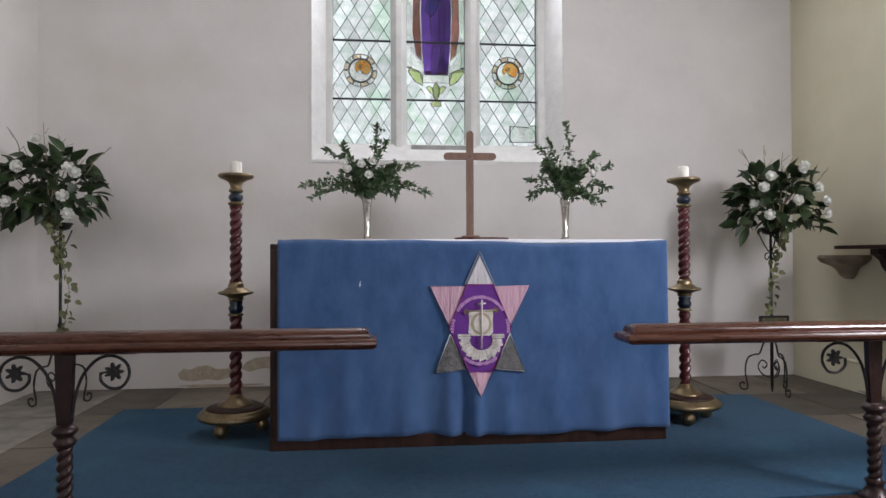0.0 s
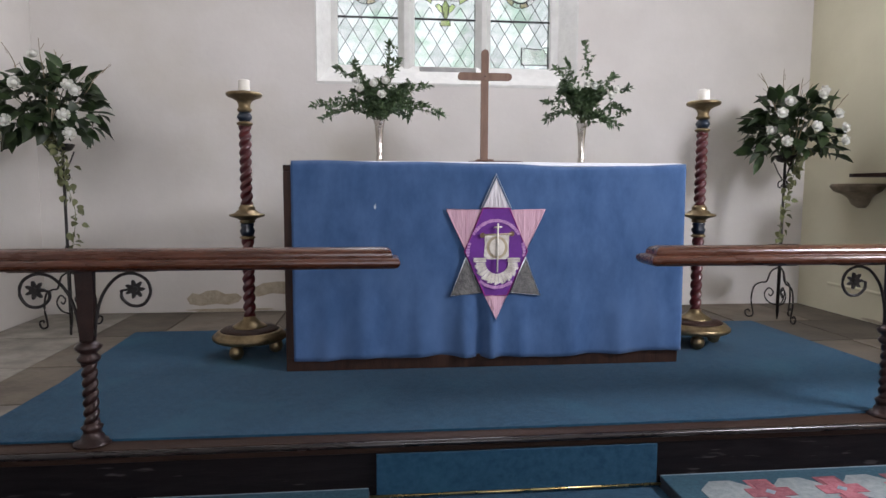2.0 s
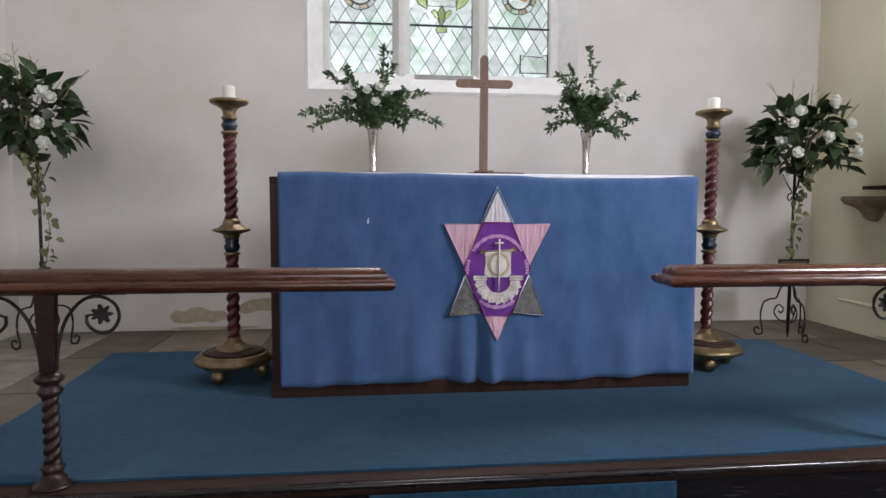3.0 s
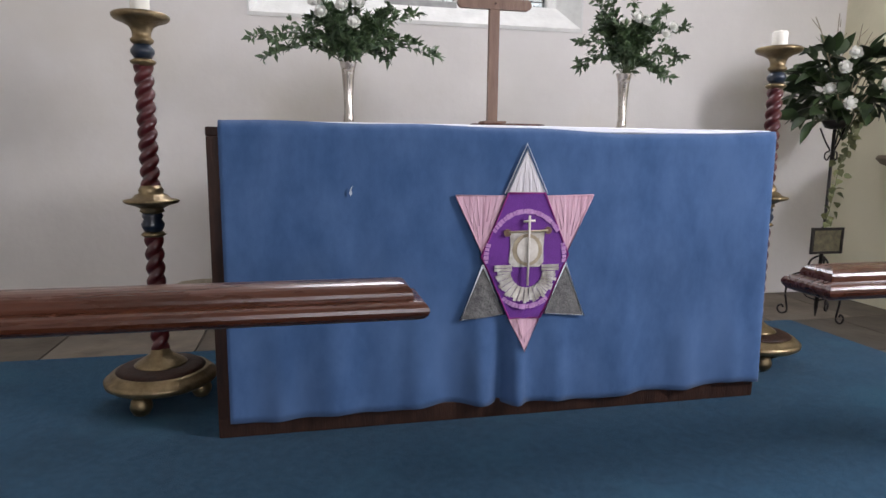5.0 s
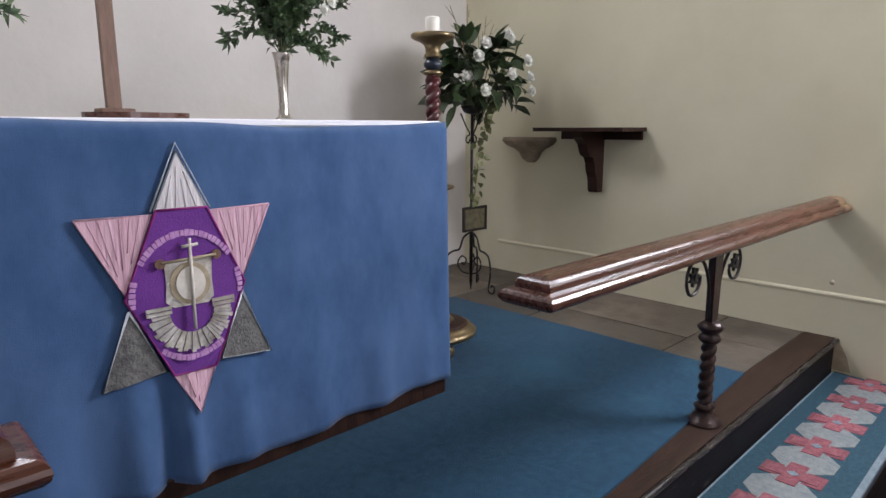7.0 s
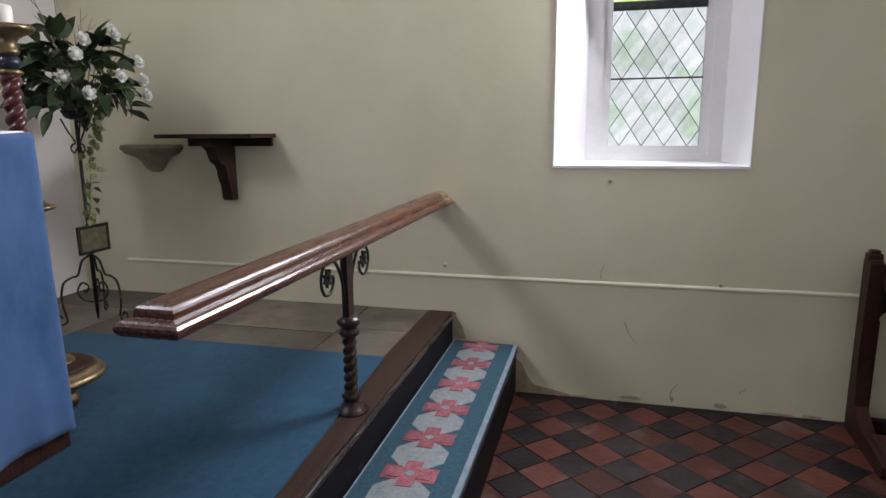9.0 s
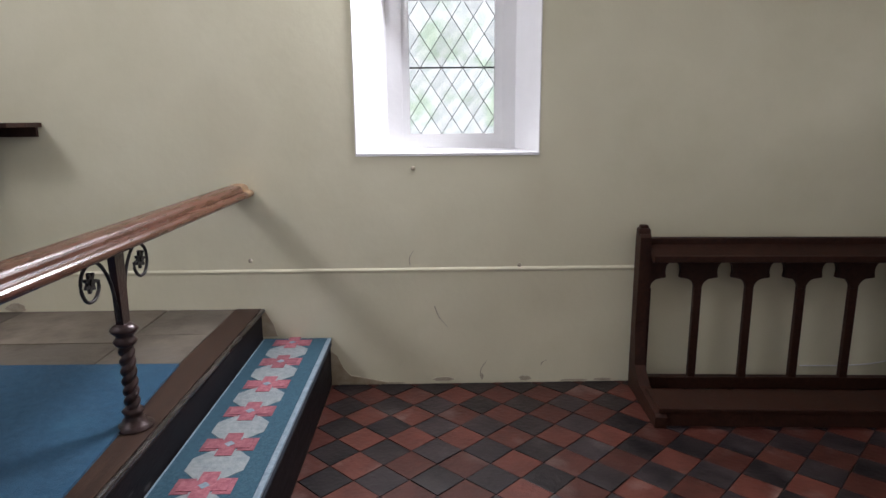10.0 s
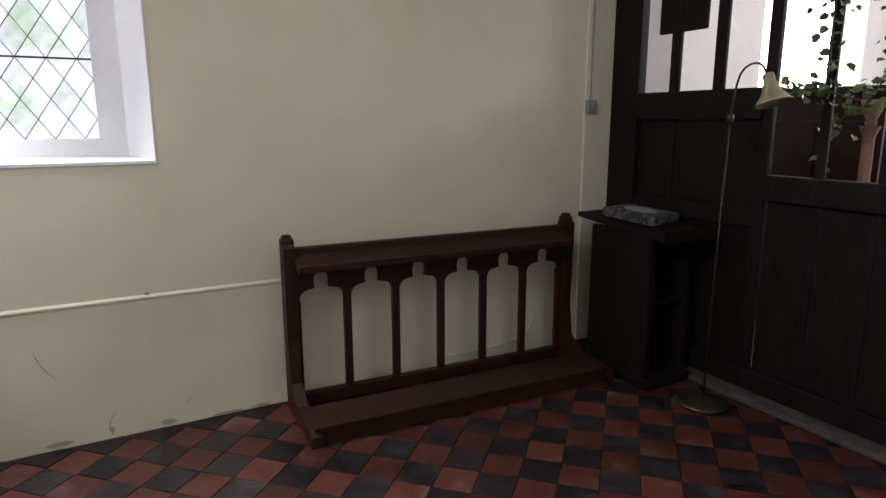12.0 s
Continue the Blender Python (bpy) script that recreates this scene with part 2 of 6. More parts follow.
HESSIAN = material("dark_kneeler_side", (0.02, 0.03, 0.045), (0.04, 0.05, 0.065), 40, 0.98, bump=0.5, bump_scale=200)
LEAD = material("lead_came", (0.03, 0.032, 0.035), (0.06, 0.062, 0.065), 30, 0.5, metal=0.6)
WALL_DIRT = material("brown_wall_dirt", (0.36, 0.29, 0.19), (0.52, 0.45, 0.33), 9, 0.95, bump=0.3, bump_scale=40)
CRACK = material("dark_crack", (0.22, 0.18, 0.13), (0.34, 0.29, 0.22), 30, 0.95)
TERRACOTTA = material("terracotta", (0.24, 0.125, 0.09), (0.34, 0.20, 0.15), 14, 0.85, bump=0.3, bump_scale=50)
ROOF_WOOD = material("dark_roof_timber", (0.05, 0.032, 0.02), (0.09, 0.06, 0.04), 7, 0.6, bump=0.2, bump_scale=30)
CUSHION = material("patterned_cushion", (0.016, 0.016, 0.03), (0.1, 0.09, 0.085), 26, 0.95, bump=0.5, bump_scale=120, contrast=(0.46, 0.54))
METAL_GREY = material("grey_painted_metal", (0.25, 0.25, 0.24), (0.36, 0.36, 0.34), 12, 0.5, metal=0.2)
PICTURE = material("dark_printed_card", (0.07, 0.06, 0.035), (0.15, 0.13, 0.07), 30, 0.5)
CLEAR = glass_material("clear_leaded_glass", (0.61, 0.65, 0.63), (0.685, 0.7, 0.69), 0.22)
CLEAR_SOUTH = glass_material("clear_quarry_glass", (0.6, 0.625, 0.62), (0.66, 0.67, 0.665), 0.15)
AMBER = glass_material("amber_glass", (1.0, 0.66, 0.30), (1.0, 0.78, 0.46), 0.1)
BEIGE = glass_material("beige_glass", (0.92, 0.83, 0.70), (0.96, 0.89, 0.80), 0.15)
MILK = glass_material("milky_glass", (0.98, 0.98, 0.96), (1.0, 1.0, 0.99), 0.08)
VIOLET = glass_material("violet_glass", (0.37, 0.23, 0.58), (0.45, 0.31, 0.66), 0.4)
RUST = glass_material("rust_glass", (0.71, 0.45, 0.4), (0.83, 0.58, 0.54), 0.4)
LIME = glass_material("yellow_green_glass", (0.82, 0.91, 0.58), (0.92, 0.95, 0.72), 0.3)
SKYBLUE = glass_material("pale_blue_glass", (0.7, 0.83, 0.98), (0.78, 0.9, 0.99), 0.3)
BACK_EAST = backdrop_material("east_daylight", EAST_GLOW, (0.68, 0.84, 0.79), 2.2, (0.32, 0.5))
BACK_SOUTH = backdrop_material("south_daylight", SOUTH_GLOW, (0.66, 0.76, 0.64), 2.4, (0.33, 0.48))
BACK_NAVE = backdrop_material("nave_daylight", NAVE_GLOW, (0.8, 0.85, 0.8), 0.5)

# ---- mesh tools ----


def mesh_of(name, bm, mat, smooth=False):
    bmesh.ops.recalc_face_normals(bm, faces=bm.faces)
    me = bpy.data.meshes.new(name)
    for f in bm.faces:
        f.smooth = smooth
    bm.to_mesh(me)
    bm.free()
    for m in (mat if isinstance(mat, (list, tuple)) else [mat]):
        me.materials.append(m)
    return me


def part(name, bm, mat, parent=None, label="", smooth=False):
    ob = new(name, mesh_of(name, bm, mat, smooth))
    ob.parent = parent
    if label:
        ob["label"] = label
    return ob


def thing(name, at, label, category, group="", kind="", rz=0.0):
    ob = new(name)
    ob.empty_display_size = 0.05
    ob.matrix_world = pose(*at, 0, 0, rz)
    return tagged(ob, label, category, group, kind)


def add_box(bm, x0, x1, y0, y1, z0, z1, bevel=0.0):
    r = bmesh.ops.create_cube(bm, size=1.0, matrix=Matrix.Translation(((x0 + x1) / 2, (y0 + y1) / 2, (z0 + z1) / 2))
                              @ Matrix.Diagonal((x1 - x0, y1 - y0, z1 - z0, 1)))
    if bevel:
        edges = list({e for v in r["verts"] for e in v.link_edges})
        bmesh.ops.bevel(bm, geom=edges, offset=bevel, segments=2, affect='EDGES', profile=0.6)
    return bm


def box(x0, x1, y0, y1, z0, z1, bevel=0.0):
    return add_box(bmesh.new(), x0, x1, y0, y1, z0, z1, bevel)


def lathe(profile, seg=24, bm=None, at=(0, 0, 0)):
    bm = bm or bmesh.new()
    rings = []
    for r, z in profile:
        rings.append([bm.verts.new((at[0] + r * math.cos(2 * math.pi * i / seg), at[1] + r * math.sin(2 * math.pi * i / seg), at[2] + z)) for i in range(seg)])
    for a, b in zip(rings, rings[1:]):
        for i in range(seg):
            bm.faces.new((a[i], a[(i + 1) % seg], b[(i + 1) % seg], b[i]))
    bm.faces.new(rings[0][::-1])
    bm.faces.new(rings[-1])
    return bm


def barley(z0, z1, r, turns, deep=0.28, strands=2, seg=20, rows=90):
    """A rope-twisted column."""
    bm = bmesh.new()
    rings = []
    for j in range(rows + 1):
        k = j / rows
        ring = []
        for i in range(seg):
            a = 2 * math.pi * i / seg
            w = abs(math.cos(strands * 0.5 * (a - 2 * math.pi * turns * k)))
            rr = r * (1 - deep + deep * w ** 0.8)
            ring.append(bm.verts.new((rr * math.cos(a), rr * math.sin(a), z0 + (z1 - z0) * k)))
        rings.append(ring)
    for a, b in zip(rings, rings[1:]):
        for i in range(seg):
            bm.faces.new((a[i], a[(i + 1) % seg], b[(i + 1) % seg], b[i]))
    bm.faces.new(rings[0][::-1])
    bm.faces.new(rings[-1])
    return bm


def smooth_points(points, n=6):
    out = []
    p = [Vector(q) for q in points]
    for i in range(len(p) - 1):
        a, b, c, d = p[max(i - 1, 0)], p[i], p[i + 1], p[min(i + 2, len(p) - 1)]
        for k in range(n):
            t = k / n
            out.append(0.5 * ((2 * b) + (c - a) * t + (2 * a - 5 * b + 4 * c - d) * t * t + (3 * b - a - 3 * c + d) * t ** 3))
    out.append(p[-1])
    return out


def tube(points, r, seg=8, bm=None, end=None, curved=True):
    bm = bm or bmesh.new()
    pts = smooth_points(points) if curved else [Vector(q) for q in points]
    end = r if end is None else end
    rings = []
    for i, p in enumerate(pts):
        way = (pts[min(i + 1, len(pts) - 1)] - pts[max(i - 1, 0)]).normalized()
        side = way.cross(Vector((0, 0, 1)))
        if side.length < 0.05:
            side = way.cross(Vector((0, 1, 0)))
        side.normalize()
        up = side.cross(way)
        rr = r + (end - r) * i / max(len(pts) - 1, 1)
        rings.append([bm.verts.new(p + rr * (math.cos(2 * math.pi * k / seg) * side + math.sin(2 * math.pi * k / seg) * up)) for k in range(seg)])
    for a, b in zip(rings, rings[1:]):
        for k in range(seg):
            bm.faces.new((a[k], a[(k + 1) % seg], b[(k + 1) % seg], b[k]))
    bm.faces.new(rings[0][::-1])
    bm.faces.new(rings[-1])
    return bm


def plate(outline, depth, axis="y", base=0.0, bm=None):
    """A flat polygon of (u, v) with a thickness: axis y: u is x, v is z; axis x: u is y, v is z; axis z: u is x, v is y."""
    bm = bm or bmesh.new()
    put = {"y": lambda u, v, w: (u, w, v), "x": lambda u, v, w: (w, u, v), "z": lambda u, v, w: (u, v, w)}[axis]
    a = [bm.verts.new(put(u, v, base)) for u, v in outline]
    b = [bm.verts.new(put(u, v, base + depth)) for u, v in outline]
    n = len(a)
    bm.faces.new(a)
    bm.faces.new(b[::-1])
    for i in range(n):
        bm.faces.new((a[i], b[i], b[(i + 1) % n], a[(i + 1) % n]))
    return bm


def ring_plate(outer, inner, depth, axis="y", base=0.0, bm=None):
    """A flat frame between two outlines with the same number of points."""
    bm = bm or bmesh.new()
    put = {"y": lambda u, v, w: (u, w, v), "x": lambda u, v, w: (w, u, v), "z": lambda u, v, w: (u, v, w)}[axis]
    rows = [[bm.verts.new(put(u, v, w)) for u, v in o] for o, w in ((outer, base), (outer, base + depth), (inner, base + depth), (inner, base))]
    n = len(outer)
    for a, b in zip(rows, rows[1:] + rows[:1]):
        for i in range(n):
            bm.faces.new((a[i], a[(i + 1) % n], b[(i + 1) % n], b[i]))
    return bm


def circle(cx, cy, rx, ry=None, n=24, a0=0.0, a1=2 * math.pi, closed=True):
    ry = rx if ry is None else ry
    steps = n if closed else n + 1
    return [(cx + rx * math.cos(a0 + (a1 - a0) * i / n), cy + ry * math.sin(a0 + (a1 - a0) * i / n)) for i in range(steps)]


def sweep_x(profile, x0, x1, end=0.012, bm=None, shrink=0.86, back=None):
    """A moulding of (y, z) along x, with eased ends."""
    bm = bm or bmesh.new()
    cy, cz = sum(p[0] for p in profile) / len(profile), sum(p[1] for p in profile) / len(profile)
    rows = []
    for x, s in ((x0, shrink), (x0 + end, 1.0), (x1 - end, 1.0), (x1, shrink)):
        rows.append([bm.verts.new((x, cy + (y - cy) * s, cz + (z - cz) * s)) for y, z in profile])
    n = len(profile)
    for a, b in zip(rows, rows[1:]):
        for i in range(n):
            bm.faces.new((a[i], a[(i + 1) % n], b[(i + 1) % n], b[i]))
    bm.faces.new(rows[0])
    bm.faces.new(rows[-1][::-1])
    return bm


def wall_with_hole(axis, near, far, span, height, hole, mat, name, label, hole_far=None):
    """A thick wall with one splayed opening. axis x: the wall stands at x = near..far and runs along y."""
    put = (lambda d, u, v: (d, u, v)) if axis == "x" else (lambda d, u, v: (u, d, v))
    bm = bmesh.new()
    (u0, u1), (z0, z1) = span, height
    for d, h in ((near, hole), (far, hole_far or hole)):
        o = [bm.verts.new(put(d, u, v)) for u, v in ((u0, z0), (u1, z0), (u1, z1), (u0, z1))]
        i = [bm.verts.new(put(d, u, v)) for u, v in h]
        if d == near:
            first = (o, i)
        edges = [bm.edges.new((q[k], q[(k + 1) % len(q)])) for q in (o, i) for k in range(len(q))]
        bmesh.ops.triangle_fill(bm, use_beauty=True, use_dissolve=False, edges=edges)
        if d == far:
            for a, b in (first[0], o), (first[1], i):
                for k in range(len(a)):
                    bm.faces.new((a[k], a[(k + 1) % len(a)], b[(k + 1) % len(a)], b[k]))
    ob = part(name, bm, mat)
    return tagged(ob, label, "wall", kind="structure")


def arch_outline(u0, u1, z0, spring, rise, n=8):
    """A pointed opening, from the lower left round to the left again."""
    mid = (u0 + u1) / 2
    right = [(u1 + (mid - u1) * (k / n) ** 1.6, spring + rise * math.sin(math.pi / 2 * k / n)) for k in range(n + 1)]
    left = [(2 * mid - u, z) for u, z in right[::-1][1:]]
    return [(u0, z0), (u1, z0)] + right + left


def structure(name, bm, mat, label, category, smooth=False):
    return tagged(part(name, bm, mat, smooth=smooth), label, category, kind="structure")


# ---- plan ----
NORTH, SOUTH, EAST, SCREEN = -2.21, 3.44, 4.60, -2.06
PLAT, STEP, EDGE, STEP_FRONT = 0.45, 0.232, 2.13, 1.765
EAVES, RIDGE = 3.55, 5.5
MIDX = (NORTH + SOUTH) / 2

# ---- large structure ----
E_HOLE = arch_outline(-0.315, 1.595, 2.08, 3.55, 1.0)
E_FAR = arch_outline(-0.223, 1.50, 2.232, 3.55, 0.9)
east = wall_with_hole("y", EAST, EAST + 0.17, (NORTH - 0.4, SOUTH + 0.45), (-0.3, RIDGE + 0.2), E_HOLE, [PLASTER], "wall_east",
                      "pale limewashed plaster east wall with a splayed window opening", E_FAR)
S_HOLE = arch_outline(0.637, 1.591, 1.26, 2.33, 0.57)
S_FAR = arch_outline(0.731, 1.438, 1.275, 2.3, 0.47)
wall_with_hole("x", SOUTH, SOUTH + 0.235, (SCREEN - 0.2, EAST), (-0.3, EAVES + 0.05), S_HOLE, [PLASTER_CREAM], "wall_south",
               "cream limewashed south wall with a splayed lancet opening", S_FAR)
structure("wall_north", box(NORTH - 0.4, NORTH, SCREEN - 0.2, EAST, -0.3, EAVES + 0.05), PLASTER, "pale limewashed plaster north wall", "wall")


def reveal(axis, near, far, a, b, mat, name, label):
    """Painted lining of an opening, a little inside it."""
    put = (lambda d, u, v: (d, u, v)) if axis == "x" else (lambda d, u, v: (u, d, v))
    bm = bmesh.new()
    cu, cv = sum(p[0] for p in a) / len(a), sum(p[1] for p in a) / len(a)

    def shrink(p, k):
        return p[0] + (cu - p[0]) * k, p[1] + (cv - p[1]) * k
    rows = []
    for d, o, k in ((near, a, 0.001), (far, b, 0.001), (far, b, 0.012), (near, a, 0.012)):
        rows.append([bm.verts.new(put(d, *shrink(p, k))) for p in o])
    n = len(a)
    for q, r in zip(rows, rows[1:] + rows[:1]):
        for i in range(n):
            bm.faces.new((q[i], q[(i + 1) % n], r[(i + 1) % n], r[i]))
    return structure(name, bm, mat, label, "window reveal")


reveal("x", SOUTH - 0.006, SOUTH + 0.235, S_HOLE, S_FAR, PLASTER_WHITE, "reveal_south", "white painted splayed plaster reveal round the lancet")
reveal("y", EAST - 0.006, EAST + 0.17, E_HOLE, E_FAR, STONE, "reveal_east", "white painted splayed plaster reveal and sill")

# roof: two plastered slopes, wall plates
bm = bmesh.new()
for s0, s1 in ((NORTH - 0.4, MIDX), (SOUTH + 0.45, MIDX)):
    q = [(s0, SCREEN - 0.2, EAVES), (s0, EAST, EAVES), (s1, EAST, RIDGE), (s1, SCREEN - 0.2, RIDGE)]
    lo = [bm.verts.new(p) for p in q]
    hi = [bm.verts.new((p[0], p[1], p[2] + 0.15)) for p in q]
    bm.faces.new(lo)
    bm.faces.new(hi[::-1])
    for i in range(4):
        bm.faces.new((lo[i], hi[i], hi[(i + 1) % 4], lo[(i + 1) % 4]))
structure("ceiling", bm, PLASTER, "plastered pitched chancel ceiling", "ceiling")
structure("trim_wall_plate_south", box(SOUTH - 0.09, SOUTH, SCREEN, EAST, EAVES - 0.07, EAVES + 0.05, 0.008), ROOF_WOOD, "dark timber wall plate under the ceiling", "wall plate")
structure("trim_wall_plate_north", box(NORTH, NORTH + 0.09, SCREEN, EAST, EAVES - 0.07, EAVES + 0.05, 0.008), ROOF_WOOD, "dark timber wall plate under the ceiling", "wall plate")
# chancel arch wall above and beside the screen
structure("wall_west", plate([(NORTH - 0.4, 3.0), (NORTH + 0.25, 3.0), (NORTH + 0.6, 3.5), (MIDX, 4.2), (SOUTH - 0.6, 3.5), (SOUTH - 0.25, 3.0), (SOUTH + 0.45, 3.0),
                              (SOUTH + 0.45, RIDGE + 0.2), (NORTH - 0.4, RIDGE + 0.2)], -0.35, "y", SCREEN - 0.2), PLASTER, "plastered wall over the chancel arch", "wall")

# nave shell
structure("floor_nave", box(-4.0, 5.3, -9.3, SCREEN - 0.2, -0.2, 0.0), SLAB, "worn stone nave floor", "floor")
structure("wall_nave_west", box(-4.0, 5.3, -9.3, -9.0, 0, 5.4), PLASTER, "white plastered nave west wall", "wall")
structure("wall_nave_north", box(-4.3, -4.0, -9.3, SCREEN - 0.2, 0, 5.4), PLASTER, "white plastered nave north wall", "wall")
N_HOLE = arch_outline(-7.7, -5.7, 1.75, 3.2, 0.9)
wall_with_hole("x", 5.0, 5.3, (-9.3, SCREEN - 0.2), (0.0, 5.4), N_HOLE, [PLASTER], "wall_nave_south", "white plastered nave south wall with a wide window")
structure("wall_nave_east_south", box(SOUTH + 0.02, 5.3, SCREEN - 0.55, SCREEN - 0.2, 0, 5.4), PLASTER, "white plastered wall beside the chancel arch", "wall")
structure("wall_nave_east_north", box(-4.3, NORTH - 0.02, SCREEN - 0.55, SCREEN - 0.2, 0, 5.4), PLASTER, "white plastered wall beside the chancel arch", "wall")
structure("ceiling_nave", box(-4.3, 5.3, -9.3, SCREEN - 0.2, 5.4, 5.6), PLASTER, "plastered nave ceiling", "ceiling")

# outside
structure("ground", box(-120, 120, -120, 120, -0.5, -0.25), SLAB, "open ground round the church", "ground")


def backdrop(name, bm, mat, label):
    return structure(name, bm, mat, label, "daylight")


backdrop("backdrop_east", box(-2.6, 3.8, EAST + 2.2, EAST + 2.25, 0.2, 6.0), BACK_EAST, "bright blurred trees and sky beyond the east window")
backdrop("backdrop_south", box(SOUTH + 1.9, SOUTH + 1.95, -1.5, 3.6, 0.2, 4.5), BACK_SOUTH, "bright blurred trees and sky beyond the south window")
backdrop("backdrop_nave", box(6.2, 6.25, -10.5, -3.5, 0.2, 6.0), BACK_NAVE, "bright sky beyond the nave window")

# sanctuary platform: core, slabs, timber edge
structure("sanctuary_platform", box(NORTH, SOUTH, EDGE + 0.03, EAST, 0.0, PLAT - 0.022), GROUT, "raised sanctuary platform core", "platform")
edge = sweep_x([(EDGE, PLAT - 0.045), (EDGE - 0.002, PLAT - 0.02), (EDGE - 0.002, PLAT), (EDGE + 0.135, PLAT), (EDGE + 0.135, PLAT - 0.05)],
               NORTH, SOUTH - 0.002, 0.004)
structure("trim_platform_nosing", edge, NOSING, "worn brown timber nosing along the sanctuary step", "step edge")
structure("trim_platform_lip", sweep_x([(EDGE - 0.010 + 0.011 * math.cos(a), PLAT - 0.011 + 0.011 * math.sin(a)) for a in np.linspace(0, 2 * math.pi, 13)[:-1]], NORTH, SOUTH - 0.002, 0.004), LIP,
          "polished black half-round lip along the sanctuary step", "step edge", smooth=True)
structure("trim_platform_riser", box(NORTH, SOUTH, EDGE, EDGE + 0.03, STEP - 0.03, PLAT - 0.046), RISER, "black stained timber riser with paint specks", "riser")
structure("communion_step", box(NORTH, SOUTH, STEP_FRONT, EDGE, 0.0, STEP, 0.006), RISER, "dark timber communion step", "step")
structure("floor", box(NORTH, SOUTH, SCREEN - 0.2, STEP_FRONT, -0.25, -0.006), GROUT, "grey mortar bed under the quarry tiles", "floor")
ROW = bpy.data.objects["floor"]

# carpets
cp = bmesh.new()
plate([(-1.33, EDGE + 0.085), (0.4, EDGE + 0.062), (1.5, EDGE + 0.065), (2.64, EDGE + 0.13), (2.65, 3.0), (2.63, 3.93), (-1.36, 3.93), (-1.31, 2.9)], 0.011, "z", PLAT - 0.002, cp)
tagged(part("sanctuary_carpet", cp, CARPET), "teal blue fitted carpet on the sanctuary platform", "carpet")
runner = thing("carpet_runner", (0, 0, 0), "teal blue carpet runner over step and floor", "carpet")
part("riser_carpet", box(0.111, 1.14, EDGE - 0.014, EDGE - 0.002, STEP + 0.006, PLAT - 0.047, 0.003), CARPET, runner)
part("tread_carpet", box(0.09, 1.15, STEP_FRONT - 0.005, EDGE - 0.003, STEP, STEP + 0.010, 0.003), CARPET, runner)
part("lower_riser_carpet", box(0.09, 1.15, STEP_FRONT - 0.014, STEP_FRONT - 0.003, 0.0, STEP + 0.008, 0.003), CARPET, runner)
part("floor_carpet", box(0.10, 1.19, -2.1, STEP_FRONT - 0.013, 0.0, 0.010, 0.003), CARPET, runner)
rod = thing("stair_rod", (0, 0, 0), "thin brass stair rod holding the carpet runner", "stair rod")
part("bar", tube([(0.06, EDGE - 0.022, STEP + 0.022), (1.18, EDGE - 0.022, STEP + 0.022)], 0.005, 8, curved=False), BRASS, rod, smooth=True)
for x in (0.06, 1.18):
    part("eyelet", box(x - 0.008, x + 0.008, EDGE - 0.03, EDGE - 0.001, STEP + 0.008, STEP + 0.04, 0.003), BRASS, rod)

# dado ledge, plaster strip, chips on the south wall
structure("trim_dado_ledge", sweep_x([(0, -0.013), (-0.005, -0.010), (-0.008, 0.0), (-0.005, 0.007), (0, 0.012)], -0.06, 4.17, 0.006), PLASTER_CREAM,
          "thin plastered conduit ledge along the wall", "ledge").matrix_world = Matrix(((0, 1, 0, SOUTH), (1, 0, 0, 0.1), (0, 0.0, 1, 0.655), (0, 0, 0, 1)))
structure("trim_plaster_strip", box(SOUTH - 0.016, SOUTH, -2.04, -1.825, 0.0, EAVES - 0.08, 0.006), PLASTER_CREAM, "pale plaster strip in the corner by the screen", "plaster strip")
rnd = random.Random(7)


def ragged(cx, cz, w, h, n=18, seed=0):
    r = random.Random(seed)
    return [(cx + w * math.cos(2 * math.pi * i / n) * (0.75 + 0.4 * r.random()), cz + h * math.sin(2 * math.pi * i / n) * (0.7 + 0.5 * r.random())) for i in range(n)]


flaking = thing("flaked_plaster", (0, 0, 0), "flaked bare plaster patches low on the walls", "wall damage", kind="structure")
for i, (y, z, w, h) in enumerate([(1.145, 0.028, 0.055, 0.012), (0.69, 0.026, 0.036, 0.015), (0.93, 0.04, 0.008, 0.02), (0.42, 0.01, 0.08, 0.007), (1.42, 0.008, 0.06, 0.006), (0.25, 0.012, 0.05, 0.008),
                                  (3.44, PLAT + 0.02, 0.055, 0.026), (3.8, PLAT + 0.012, 0.14, 0.012)]):
    part("flake", plate(ragged(y, z, w, h, 16, i), -0.004, "x", SOUTH - 0.001), DAMAGED, flaking)
patch = [(x - 0.06, z + 0.078) for x, z in ((-1.19, 0.47), (-1.17, 0.43), (-1.09, 0.415), (-0.98, 0.43), (-0.9, 0.42), (-0.83, 0.44), (-0.80, 0.475), (-0.84, 0.505), (-0.92, 0.50), (-0.98, 0.53), (-1.05, 0.525), (-1.1, 0.50), (-1.15, 0.51))]
part("flake", plate(patch, -0.004, "y", EAST - 0.001), DAMAGED, flaking)
part("flake", plate([(x - 0.03, z + 0.08) for x, z in ((-0.78, 0.50), (-0.72, 0.475), (-0.62, 0.50), (-0.5, 0.49), (-0.4, 0.5), (-0.4, 0.6), (-0.5, 0.585), (-0.58, 0.585), (-0.68, 0.575), (-0.74, 0.545))], -0.004, "y", EAST - 0.001), DAMAGED, flaking)
part("flake", plate(ragged(-0.95, PLAT + 0.012, 0.3, 0.012, 24, 5), -0.004, "y", EAST - 0.001), DAMAGED, flaking)

